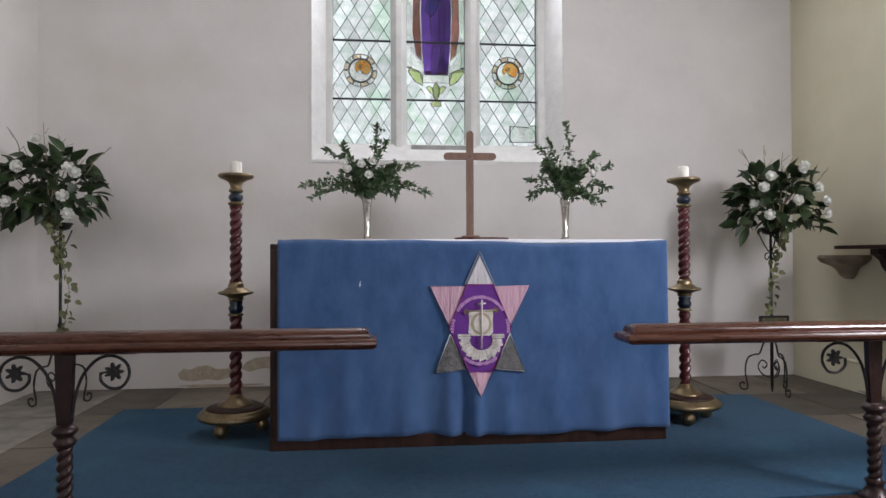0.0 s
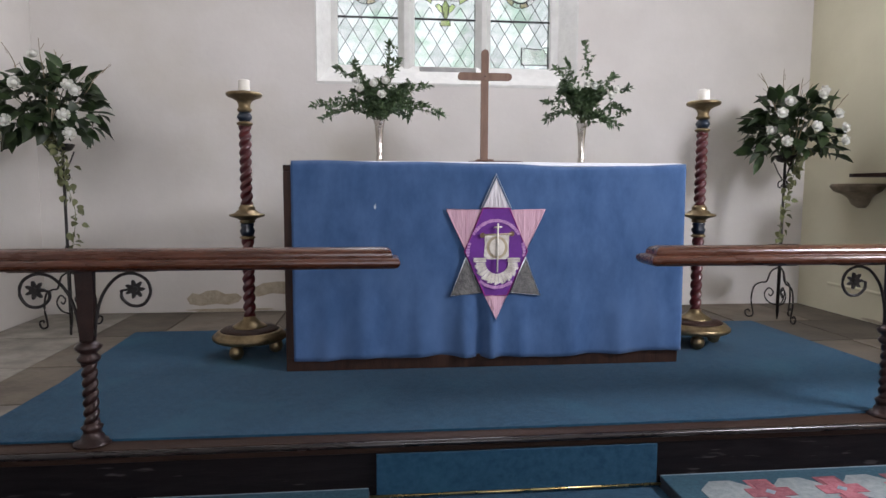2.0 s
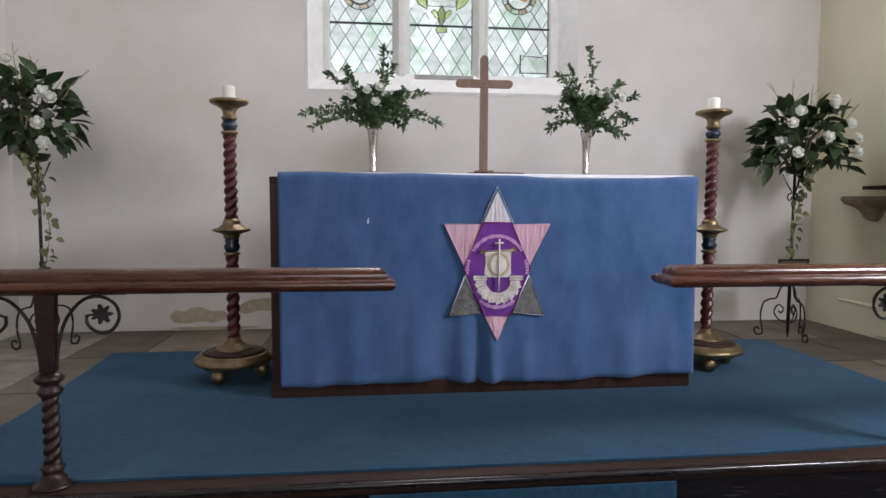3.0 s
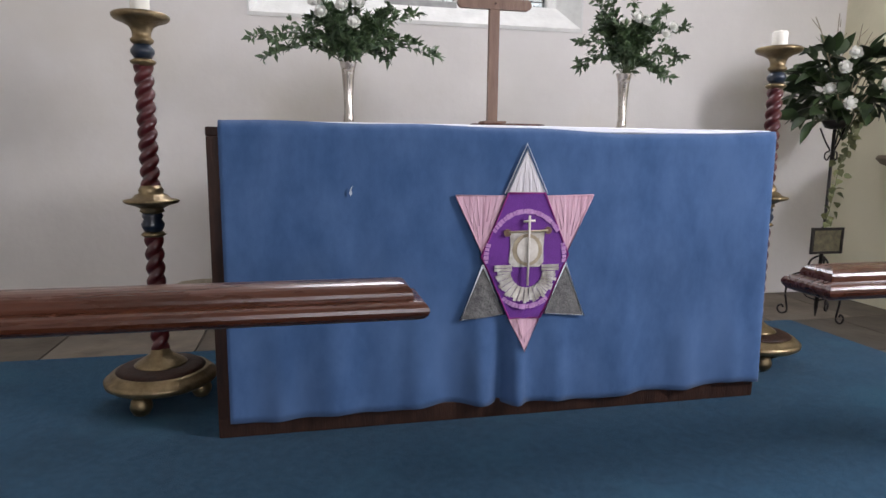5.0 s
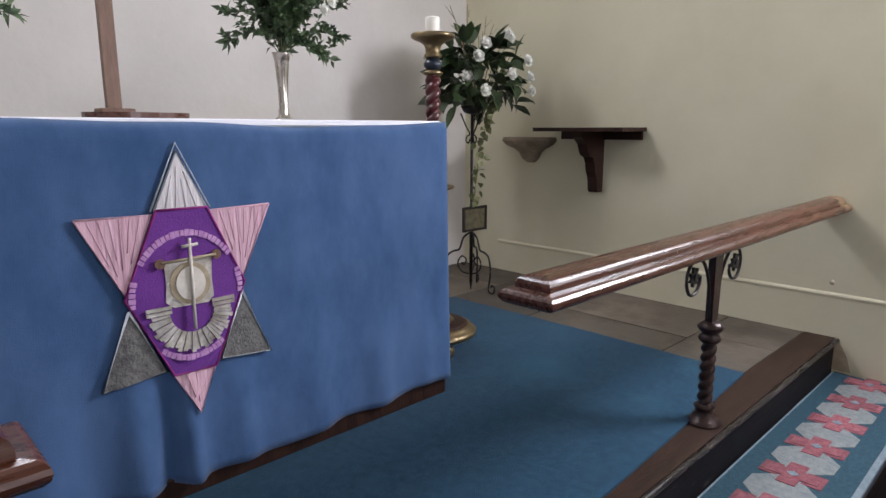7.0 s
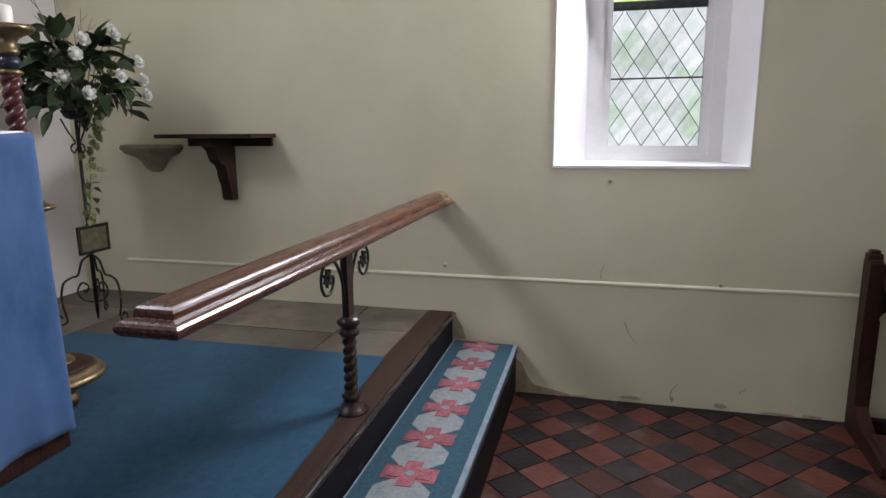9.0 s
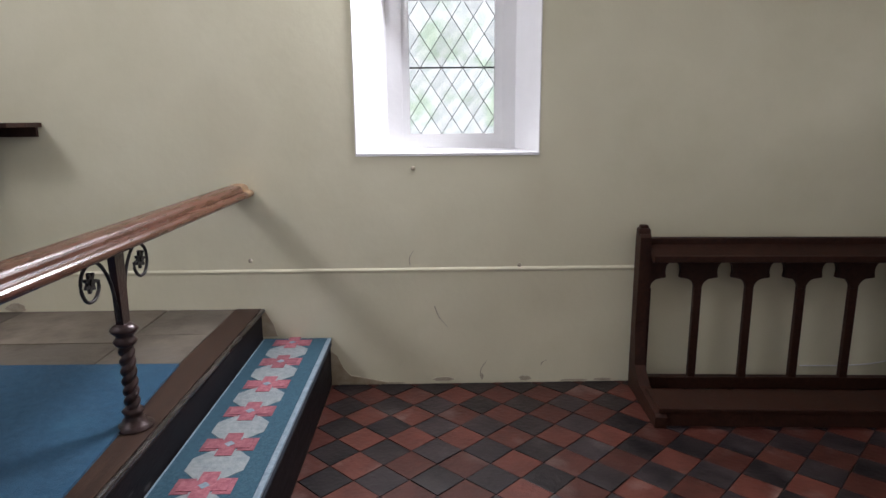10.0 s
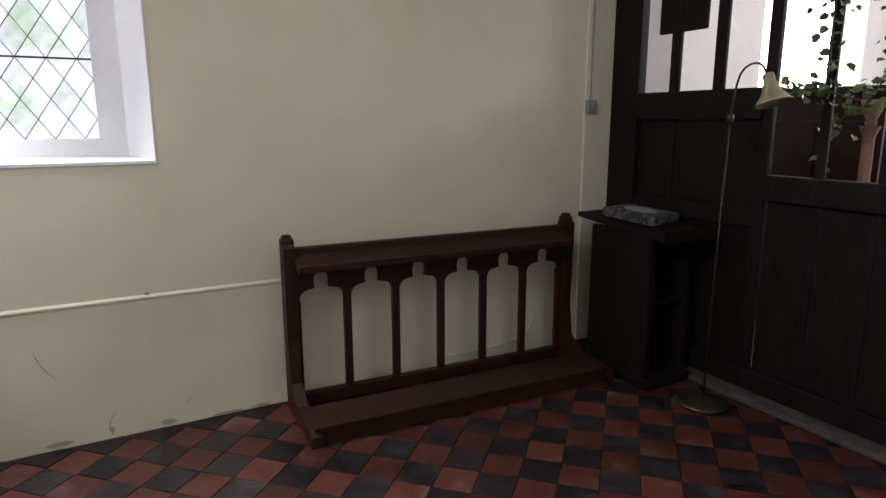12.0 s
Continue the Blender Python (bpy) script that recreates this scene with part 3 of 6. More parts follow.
for y0, z0, y1, z1 in ((1.19, 0.45, 1.12, 0.33), (0.94, 0.04, 0.905, 0.13), (1.32, 0.68, 1.30, 0.76), (0.60, 0.10, 0.57, 0.13)):
    part("crack", tube([(SOUTH - 0.001, y0, z0), (SOUTH - 0.001, (y0 + y1) / 2 + 0.012, (z0 + z1) / 2), (SOUTH - 0.001, y1, z1)], 0.0022, 5, None, 0.001), CRACK, flaking)
part("dirt_patch", plate([(STEP_FRONT, 0.002), (STEP_FRONT, 0.20), (1.73, 0.17), (1.70, 0.10), (1.66, 0.055), (1.58, 0.04), (1.48, 0.018), (1.40, 0.002)], -0.0035, "x", SOUTH - 0.001), WALL_DIRT, flaking)
part("dirt_patch", plate([(EDGE, PLAT), (EDGE, 0.29), (EDGE - 0.08, 0.29), (EDGE - 0.06, 0.36), (EDGE - 0.02, PLAT - 0.02)], -0.0035, "x", SOUTH - 0.001), WALL_DIRT, flaking)

# ---- leaded windows ----


def clip(poly, lo, hi, axis):
    for bound, keep in ((lo, 1), (hi, -1)):
        out = []
        for i, p in enumerate(poly):
            q = poly[(i + 1) % len(poly)]
            a, b = keep * (p[axis] - bound), keep * (q[axis] - bound)
            if a >= 0:
                out.append(p)
            if (a > 0 > b) or (a < 0 < b):
                k = a / (a - b)
                out.append((p[0] + (q[0] - p[0]) * k, p[1] + (q[1] - p[1]) * k))
        poly = out
        if len(poly) < 3:
            return []
    return poly


def leaded_light(window, axis, depth, u0, u1, z0, z1, du, dz, zphase, glass, bars, skip=lambda u, z: False):
    """Diamond panes in lead cames. depth: the plane of the glass; the cames stand 4 mm proud on both sides."""
    full = {}
    cols, rows = int((u1 - u0) / du) + 3, int((z1 - z0) / dz) + 4
    cames = bmesh.new()
    half = 0.5 * (u1 - u0) / round((u1 - u0) / du)
    for j in range(-1, 2 * rows):
        for i in range(-1, 2 * cols):
            if (i + j) % 2:
                continue
            cu, cz = u0 + i * half, zphase + j * dz / 2
            poly = [(cu, cz - dz / 2), (cu + half, cz), (cu, cz + dz / 2), (cu - half, cz)]
            cut = clip(clip(poly, u0, u1, 0), z0, z1, 1) if poly else []
            if len(cut) < 3 or abs(sum(a[0] * b[1] - b[0] * a[1] for a, b in zip(cut, cut[1:] + cut[:1]))) < 2e-4:
                continue
            for a, b in ((poly[0], poly[1]), (poly[0], poly[3])):
                seg = []
                steps = 8
                for k in range(steps + 1):
                    p = (a[0] + (b[0] - a[0]) * k / steps, a[1] + (b[1] - a[1]) * k / steps)
                    if u0 <= p[0] <= u1 and z0 <= p[1] <= z1 and not skip(*p):
                        seg.append(p)
                if len(seg) > 1:
                    (pu, pz), (qu, qz) = seg[0], seg[-1]
                    ln = math.hypot(qu - pu, qz - pz)
                    nu, nz = -(qz - pz) / ln * 0.0016, (qu - pu) / ln * 0.0016
                    plate([(pu + nu, pz + nz), (qu + nu, qz + nz), (qu - nu, qz - nz), (pu - nu, pz - nz)], 0.008, axis, depth - 0.004, cames)
            if len(cut) == 4 and abs(cut[0][1] - poly[0][1]) < 1e-6 and len(cut) == len(poly) and all(abs(p[0] - q[0]) < 1e-6 for p, q in zip(cut, poly)):
                if "m" not in full:
                    full["m"] = mesh_of("pane", plate([(0, -dz / 2), (half, 0), (0, dz / 2), (-half, 0)], 0.002, axis, -0.001), glass)
                ob = new("pane", full["m"])
                ob.location = (depth, cu, cz) if axis == "x" else (cu, depth, cz)
                ob.parent = window
            else:
                ob = part("pane", plate(cut, 0.002, axis, depth - 0.001), glass, window)
            ob.visible_shadow = False
    for zb, h in bars:
        plate([(u0, zb - h), (u1, zb - h), (u1, zb + h), (u0, zb + h)], 0.014, axis, depth - 0.016, cames)
    part("lead_cames", cames, LEAD, window, "dark lead lattice with saddle bars")


def coloured(window, name, outline, mat, axis, depth, lead=0.0035, label=""):
    ob = part(name, plate(outline, 0.002, axis, depth - 0.009), mat, window, label)
    ob.visible_shadow = False
    cx, cy = sum(p[0] for p in outline) / len(outline), sum(p[1] for p in outline) / len(outline)
    inner = []
    for u, v in outline:
        d = math.hypot(u - cx, v - cy)
        inner.append((u + (cx - u) * 2 * lead / max(d, 0.01), v + (cy - v) * 2 * lead / max(d, 0.01)))
    part("lead_edge", ring_plate(outline, inner, 0.009, axis, depth - 0.013), LEAD, ob)


GY = EAST + 0.215
east_window = tagged(thing("window_1", (0, 0, 0), "", ""), "three-light stained and leaded east window in pale stone", "window", kind="structure")
east_window.matrix_world = Matrix(((1.0566, 0, 0, -0.0221), (0, 1, 0, 0), (0, 0, 1.0566, 0.0291), (0, 0, 0, 1)))
LIGHTS = [(-0.14, 0.287), (0.398, 0.838), (0.942, 1.38)]
Z0, Z1 = 2.10, 4.14


def med(cx, cz):
    return lambda u, z: (u - cx) ** 2 + (z - cz) ** 2 < 0.118 ** 2


def figure_zone(u, z):
    return abs(u - 0.62) < 0.215 and z > 2.62 or (abs(u - 0.62) < 0.08 and z > 2.43) or (abs(u - 0.62) < 0.2 and z > 2.53)


def scroll_zone(u, z):
    return 1.165 < u < 1.375 and 2.13 < z < 2.27 or med(1.16, 2.655)(u, z)


BARS = [(2.44, 0.006), (2.87, 0.006), (3.29, 0.006), (3.71, 0.006)]
leaded_light(east_window, "y", GY, *LIGHTS[0], Z0, Z1, 0.107, 0.171, 2.10, CLEAR, BARS, med(0.065, 2.65))
leaded_light(east_window, "y", GY, *LIGHTS[1], Z0, Z1, 0.107, 0.171, 2.10, CLEAR, BARS, figure_zone)
leaded_light(east_window, "y", GY, *LIGHTS[2], Z0, Z1, 0.107, 0.171, 2.10, CLEAR, BARS, scroll_zone)
for cx, cz in ((0.065, 2.65), (1.16, 2.655)):
    for k in range(12):
        a0, a1 = 2 * math.pi * k / 12, 2 * math.pi * (k + 1) / 12
        seg = circle(cx, cz, 0.122, None, 4, a0, a1, False) + circle(cx, cz, 0.088, None, 4, a1, a0, False)
        coloured(east_window, "ring_pane", seg, BEIGE if k % 2 else MILK, "y", GY, 0.002)
    coloured(east_window, "roundel", circle(cx, cz, 0.087), MILK, "y", GY, 0.003, "milky roundel with an orange flame")
    flame = circle(cx + 0.016, cz + 0.018, 0.060, None, 16, math.radians(-60), math.radians(190), False) + [(cx - 0.03, cz - 0.012), (cx - 0.004, cz + 0.006), (cx + 0.008, cz - 0.018)]
    coloured(east_window, "flame_pane", flame, AMBER, "y", GY - 0.004, 0.0012)
    coloured(east_window, "crescent_pane", circle(cx - 0.004, cz + 0.028, 0.018, 0.012, 12), BEIGE, "y", GY - 0.008, 0.001)
FX = 0.62
folds = [(-0.088, -0.105, -0.112, -0.10), (-0.042, -0.03, -0.05, -0.045), (0.012, 0.03, 0.02, 0.03), (0.06, 0.055, 0.07, 0.06), (0.088, 0.105, 0.115, 0.10)]
for a, b in zip(folds, folds[1:]):
    rise = (2.63, 2.82, 3.1, 3.4)
    coloured(east_window, "robe_pane", [(FX + u, z) for u, z in zip(a, rise)][::-1] + [(FX + u, z) for u, z in zip(b, rise)], VIOLET, "y", GY, 0.002, "deep violet glass panel")
for u, w in ((-0.06, 0.022), (0.045, 0.026)):
    coloured(east_window, "hem_pane", [(FX + u - w, 2.632), (FX + u + w, 2.632), (FX + u + w * 0.6, 2.66), (FX + u - w * 0.7, 2.655)], RUST, "y", GY - 0.004, 0.0015)
for s in (-1, 1):
    coloured(east_window, "mantle_pane", [(FX + s * 0.105, 2.74), (FX + s * 0.15, 2.78), (FX + s * 0.175, 2.95), (FX + s * 0.17, 3.2), (FX + s * 0.13, 3.4), (FX + s * 0.105, 3.4), (FX + s * 0.12, 3.1)], RUST, "y", GY, 0.003)
    coloured(east_window, "border_pane", [(FX + s * 0.18, 2.68), (FX + s * 0.218, 2.68), (FX + s * 0.218, 3.4), (FX + s * 0.14, 3.4), (FX + s * 0.178, 3.2), (FX + s * 0.182, 2.95)], MILK, "y", GY, 0.003)
    coloured(east_window, "lower_border_pane", [(FX + s * 0.09, 2.64), (FX + s * 0.2, 2.66), (FX + s * 0.178, 2.9), (FX + s * 0.152, 2.775), (FX + s * 0.103, 2.735)], MILK, "y", GY + 0.001, 0.002)
    coloured(east_window, "foliage_pane", [(FX + s * 0.10, 2.545), (FX + s * 0.16, 2.58), (FX + s * 0.21, 2.65), (FX + s * 0.2, 2.68), (FX + s * 0.13, 2.66), (FX + s * 0.095, 2.62)], LIME, "y", GY - 0.003, 0.003)
    coloured(east_window, "lily_petal_pane", [(FX + s * 0.012, 2.47), (FX + s * 0.05, 2.5), (FX + s * 0.075, 2.535), (FX + s * 0.05, 2.55), (FX + s * 0.02, 2.525)], LIME, "y", GY - 0.003, 0.002)
coloured(east_window, "plinth_pane", [(FX - 0.10, 2.57), (FX + 0.10, 2.57), (FX + 0.12, 2.63), (FX - 0.12, 2.63)], MILK, "y", GY - 0.001, 0.003)
coloured(east_window, "lily_pane", [(FX, 2.43), (FX + 0.022, 2.47), (FX + 0.03, 2.53), (FX, 2.58), (FX - 0.03, 2.53), (FX - 0.022, 2.47)], LIME, "y", GY - 0.001, 0.003)
coloured(east_window, "base_pane", [(FX - 0.04, 2.395), (FX + 0.04, 2.395), (FX + 0.03, 2.44), (FX - 0.03, 2.44)], LIME, "y", GY - 0.003, 0.002)
coloured(east_window, "sleeve_pane", [(FX - 0.09, 3.1), (FX - 0.03, 3.06), (FX + 0.01, 3.12), (FX + 0.03, 3.2), (FX - 0.06, 3.2)], SKYBLUE, "y", GY - 0.004, 0.002)
coloured(east_window, "scroll_pane", [(1.17, 2.135), (1.372, 2.135), (1.372, 2.265), (1.335, 2.265), (1.325, 2.25), (1.17, 2.26)], MILK, "y", GY - 0.004, 0.004, "pale green scroll panel")
# stone frame, mullions, sill
for (a, b), n in (((-0.2, -0.138), "jamb"), ((0.285, 0.40), "mullion"), ((0.836, 0.944), "mullion"), ((1.378, 1.45), "jamb")):
    bm = bmesh.new()
    mid, w = (a + b) / 2, (b - a) / 2
    if n == "mullion":
        plate([(mid - w, GY), (mid - w, GY - 0.02), (mid - 0.018, GY - 0.075), (mid + 0.018, GY - 0.075), (mid + w, GY - 0.02), (mid + w, GY + 0.05), (mid - w, GY + 0.05)], 1.95, "z", 2.06, bm)
    else:
        add_box(bm, a, b, GY - 0.05, GY + 0.05, 2.06, 3.48, 0.008)
    part(n, bm, STONE, east_window)
part("tracery", ring_plate(arch_outline(-0.3, 1.54, 1.95, 3.5, 0.9), arch_outline(-0.139, 1.379, 2.1, 3.44, 0.70), 0.09, "y", GY - 0.04), STONE, east_window, "plain pale stone surround")
part("window_sill", plate([(EAST + 0.10, 2.0), (EAST + 0.10, 2.035), (GY - 0.012, 2.095), (GY - 0.012, 2.0)], 1.62, "x", -0.19), STONE, east_window, "sloping pale stone sill")
part("grey_sill_strip", plate([(0.43, 2.055), (0.83, 2.055), (0.83, 2.092), (0.43, 2.092)], -0.02, "y", EAST + 0.135), METAL_GREY, east_window, "grey strip on the sill")

GX = SOUTH + 0.256
south_window = tagged(thing("window_2", (0, 0, 0), "", ""), "white lancet window with diamond leaded panes", "window", kind="structure")
south_window.matrix_world = pose(0, -0.028, 0.083)
leaded_light(south_window, "x", GX, 0.877, 1.341, 1.285, 1.985, 0.116, 0.176, 1.285, CLEAR_SOUTH, [(1.637, 0.004), (2.005, 0.022)])
ob = part("coloured_pane", plate([(0.877, 2.005), (1.341, 2.005), (1.341, 2.62), (0.877, 2.62)], 0.003, "x", GX), LIME, south_window, "pale yellow-green glass above the saddle bar")
ob.visible_shadow = False
part("window_frame", ring_plate([(0.60, 1.05), (1.62, 1.05), (1.62, 2.95), (0.60, 2.95)], [(0.834, 1.243), (1.382, 1.243), (1.382, 2.66), (0.834, 2.66)], 0.05, "x", GX - 0.019), PLASTER_WHITE, south_window, "white painted stone surround")
part("casement", ring_plate([(0.832, 1.241), (1.384, 1.241), (1.384, 2.662), (0.832, 2.662)], [(0.877, 1.285), (1.341, 1.285), (1.341, 2.62), (0.877, 2.62)], 0.03, "x", GX - 0.008), PLASTER_WHITE, south_window, "white painted inner frame")

# ---- altar ----
AX0, AX1, AY0, AY1, AZ = -0.320, 1.640, 2.985, 3.72, 1.446
altar = thing("altar", (0, 0, 0), "dark oak altar table standing on the blue carpet", "altar")
part("plinth", box(AX0, AX1, AY0, AY1, PLAT + 0.008, PLAT + 0.075, 0.006), OAK_DARK, altar)
part("corner_post", box(AX0, AX0 + 0.07, AY0 + 0.004, AY0 + 0.075, PLAT + 0.074, AZ - 0.03, 0.004), OAK_DARK, altar)
part("corner_post", box(AX1 - 0.07, AX1, AY0 + 0.004, AY0 + 0.075, PLAT + 0.074, AZ - 0.03, 0.004), OAK_DARK, altar)
part("side_panel", box(AX0 + 0.012, AX0 + 0.04, AY0 + 0.075, AY1 - 0.01, PLAT + 0.074, AZ - 0.03), OAK_DARK, altar)
part("side_panel", box(AX1 - 0.04, AX1 - 0.012, AY0 + 0.075, AY1 - 0.01, PLAT + 0.074, AZ - 0.03), OAK_DARK, altar)
part("back_panel", box(AX0 + 0.04, AX1 - 0.04, AY1 - 0.05, AY1 - 0.02, PLAT + 0.074, AZ - 0.03), OAK_DARK, altar)
part("front_panel", box(AX0 + 0.07, AX1 - 0.07, AY0 + 0.02, AY0 + 0.05, PLAT + 0.074, AZ - 0.03), OAK_DARK, altar)
part("tabletop", box(AX0 - 0.004, AX1 + 0.006, AY0 + 0.022, AY1 + 0.01, AZ - 0.03, AZ, 0.006), OAK_DARK, altar)


def fold(x, k):
    """How far the hanging cloth stands off, at x, k from 0 at the top to 1 at the hem."""
    f = 0.006 * math.sin(x * 8.3 + 0.6) + 0.0050 * math.sin(x * 19.0 + 1.1 + math.sin(x * 5)) + 0.0028 * math.sin(x * 33.0 + 2 * math.sin(x * 3.1))
    low = min(max((k - 0.5) / 0.5, 0.0), 1.0)
    low = low * low * (3 - 2 * low)
    deep = sum(h * math.exp(-((x - c) / w) ** 2) for c, w, h in ((0.535, 0.040, 0.036), (0.665, 0.030, 0.044), (0.605, 0.022, -0.022), (0.33, 0.05, 0.020), (0.43, 0.03, -0.008), (0.83, 0.045, 0.020), (0.06, 0.06, 0.014), (-0.12, 0.04, 0.012), (1.08, 0.05, 0.016), (1.33, 0.05, 0.020), (1.52, 0.04, 0.014)))
    return f * k ** 1.2 + deep * low


bm = bmesh.new()
NU, NV = 150, 40
CX0, CX1, CY = -0.284, 1.652, 2.972
grid = []
for i in range(NU + 1):
    s = (CX1 - CX0 + 0.25) * i / NU
    if s < CX1 - CX0 - 0.03:
        x, y, front = CX0 + s, CY, 1.0
    else:
        a = min((s - (CX1 - CX0 - 0.03)) / 0.05, math.pi / 2)
        extra = max(s - (CX1 - CX0 - 0.03) - 0.05 * math.pi / 2, 0)
        x, y, front = CX1 - 0.03 + 0.035 * math.sin(a), CY + 0.035 * (1 - math.cos(a)) + extra, math.cos(a)
    col = []
    hem = PLAT + 0.066 + 0.006 * math.sin(x * 5) + 0.004 * math.sin(x * 17 + 1) + 0.012 * max(0, (x - 1.2))
    for j in range(NV + 1):
        k = j / NV
        z = AZ + 0.020 - (0.004 * math.sin((x + 0.28) * 1.9) ** 2 + 0.019 * math.exp(-((x - 1.15) / 0.38) ** 2) + 0.002 * math.sin(x * 14)) * (1 - k) - (AZ + 0.020 - hem) * k
        col.append(bm.verts.new((x + 0.006 * k * math.sin(x * 13) * front, y + 0.012 * (1 - k) * (1 if k > 0.02 else 2.2) * front - fold(x, k) * front, z)))
    grid.append(col)
for a, b in zip(grid, grid[1:]):
    for j in range(NV):
        bm.faces.new((a[j], b[j], b[j + 1], a[j + 1]))
frontal = thing("altar_frontal", (0, 0, 0), "blue woven altar frontal with an applied six-pointed star", "altar cloth")
cloth = part("cloth", bm, FRONTAL, frontal, "blue cloth hanging in soft folds", smooth=True)
solid = cloth.modifiers.new("thickness", 'SOLIDIFY')
solid.thickness, solid.offset = 0.004, 0.0
part("tear", plate([(0.102, 1.245), (0.107, 1.238), (0.112, 1.245), (0.109, 1.257), (0.113, 1.270), (0.106, 1.260)], -0.003, "y", CY - 0.001), SILVER_CORD, frontal, "small pale snag in the cloth")

SX = 0.689


def star(u, v):
    """Place on the cloth of a point of the emblem's own pattern."""
    return u * 1.03, 0.706 + (v - 0.625) * 1.0235


def sew(name, outline, mat, level, label="", smooth=False):
    """A piece sewn to the cloth, laid along its folds. level: how many layers up."""
    pts = [(SX + u, v) for u, v in (star(*p) for p in outline)]
    bm = bmesh.new()
    depth = 0.004 + 0.0035 * level
    plate(pts, 0.0034, "y", 0.0, bm)
    for v in bm.verts:
        k = (AZ - v.co.z) / (AZ - PLAT - 0.08)
        v.co.y += CY + 0.012 * (1 - k) - fold(v.co.x, k) - 0.0035 - depth - 0.006 * k
    return part(name, bm, mat, frontal, label, smooth)


def cord(name, points, mat, level, r=0.003):
    pts = []
    for u, v in (star(*p) for p in points):
        k = (AZ - v) / (AZ - PLAT - 0.08)
        pts.append((SX + u, CY + 0.012 * (1 - k) - fold(SX + u, k) - 0.006 * k - 0.006 - 0.0035 * level, v))
    return part(name, tube(pts, r, 6, curved=False), mat, frontal, smooth=True)


def even(outline, n=6):
    out = []
    for a, b in zip(outline, outline[1:] + outline[:1]):
        out += [(a[0] + (b[0] - a[0]) * k / n, a[1] + (b[1] - a[1]) * k / n) for k in range(n)]
    return out


def pleated(name, outline, mat, cord_mat, level=1):
    sew(name, even(outline, 3), mat, level)
    cord("cord_edge", outline + outline[:1], cord_mat, level + 0.6, 0.0028)
    # gathered pleats
    zs, xs = [p[1] for p in outline], [p[0] for p in outline]
    n = max(3, int((max(xs) - min(xs)) / 0.022))
    cx, cz = sum(xs) / 3, sum(zs) / 3
    tip = max(outline, key=lambda p: abs(p[1] - cz))
    base = [p for p in outline if p is not tip]
    for k in range(1, n):
        bx, bz = base[0][0] + (base[1][0] - base[0][0]) * k / n, base[0][1] + (base[1][1] - base[0][1]) * k / n
        e = 0.45 + 0.35 * ((k * 7) % 5) / 5
        cord("pleat", [(bx + (tip[0] - bx) * 0.03, bz + (tip[1] - bz) * 0.03), (bx + (tip[0] - bx) * e, bz + (tip[1] - bz) * e)], mat, level + 0.55, 0.0015)


pleated("white_triangle", [(-0.064, 1.150), (0.064, 1.150), (0.0, 1.292)], PALE, SILVER_CORD)
cord("outer_cord", [(-0.072, 1.15), (0.0, 1.311), (0.072, 1.15)], SILVER_CORD, 1, 0.0025)
for s in (-1, 1):
    pleated("pink_triangle", [(s * 0.235, 1.145), (s * 0.072, 1.143), (s * 0.146, 0.955)], PINK, PINK)
    tri = [(s * 0.142, 0.918), (s * 0.068, 0.750), (s * 0.214, 0.735)]
    sew("grey_triangle", even(tri, 3), GREY_FELT, 1, "grey felt triangle edged in pale cord")
    cord("cord_edge", tri + tri[:1], SILVER_CORD, 1.8, 0.004)
pleated("pink_triangle", [(-0.053, 0.738), (0.053, 0.738), (0.0, 0.625)], PINK, PINK)
LOZ = [(-0.062, 1.152), (0.062, 1.152), (0.149, 0.947), (0.053, 0.738), (-0.053, 0.738), (-0.149, 0.947)]
sew("purple_ground", even(LOZ, 4), PURPLE, 2.2, "purple cloth lozenge behind the emblem")
cord("lozenge_cord", LOZ + LOZ[:1], MAGENTA, 3.0, 0.0035)


def in_loz(u, v):
    hw = 0.062 + (1.152 - v) / 0.205 * 0.087 if v > 0.947 else 0.053 + (v - 0.738) / 0.209 * 0.096
    return abs(u) < hw - 0.006


for k in range(72):
    a = 2 * math.pi * (k + 0.5) / 72
    u, v = 0.134 * math.cos(a), 0.935 + 0.158 * math.sin(a)
    if not in_loz(u, v):
        continue
    w = 0.0046 + 0.0006 * (k % 3)
    du, dv = -math.sin(a), math.cos(a)
    ru, rv = math.cos(a), math.sin(a)
    h = 0.0065 + 0.0008 * ((k * 7) % 3)
    sew("ring_stitch", [(u - du * w - ru * h, v - dv * w - rv * h), (u + du * w - ru * h, v + dv * w - rv * h), (u + du * w + ru * h, v + dv * w + rv * h), (u - du * w + ru * h, v - dv * w + rv * h)], LILAC, 3.3)
sew("sail", [(-0.056, 1.022), (0.062, 1.025), (0.058, 0.975), (0.060, 0.925), (0.045, 0.910), (-0.04, 0.910), (-0.058, 0.925), (-0.053, 0.975)], SATIN, 3.6, "silvery satin square sail")
sew("sail_ring", circle(0.003, 0.967, 0.050, 0.053, 24), GOLD_THREAD, 4.6)
sew("sail_disc", circle(0.003, 0.967, 0.036, 0.042, 24), CREAM, 5.6)
cord("yard", [(-0.063, 1.026), (0.07, 1.031)], GOLD_THREAD, 6, 0.004)
for u, v in ((-0.066, 1.024), (0.072, 1.031)):
    sew("knob", circle(u, v, 0.0125, None, 14), CROSS_WOOD, 5.6, "round brown wooden button")
cord("mast", [(0.006, 1.080), (0.003, 0.85)], CREAM, 7.2, 0.0042)
cord("crosstree", [(-0.014, 1.061), (0.025, 1.064)], CREAM, 7.2, 0.0042)
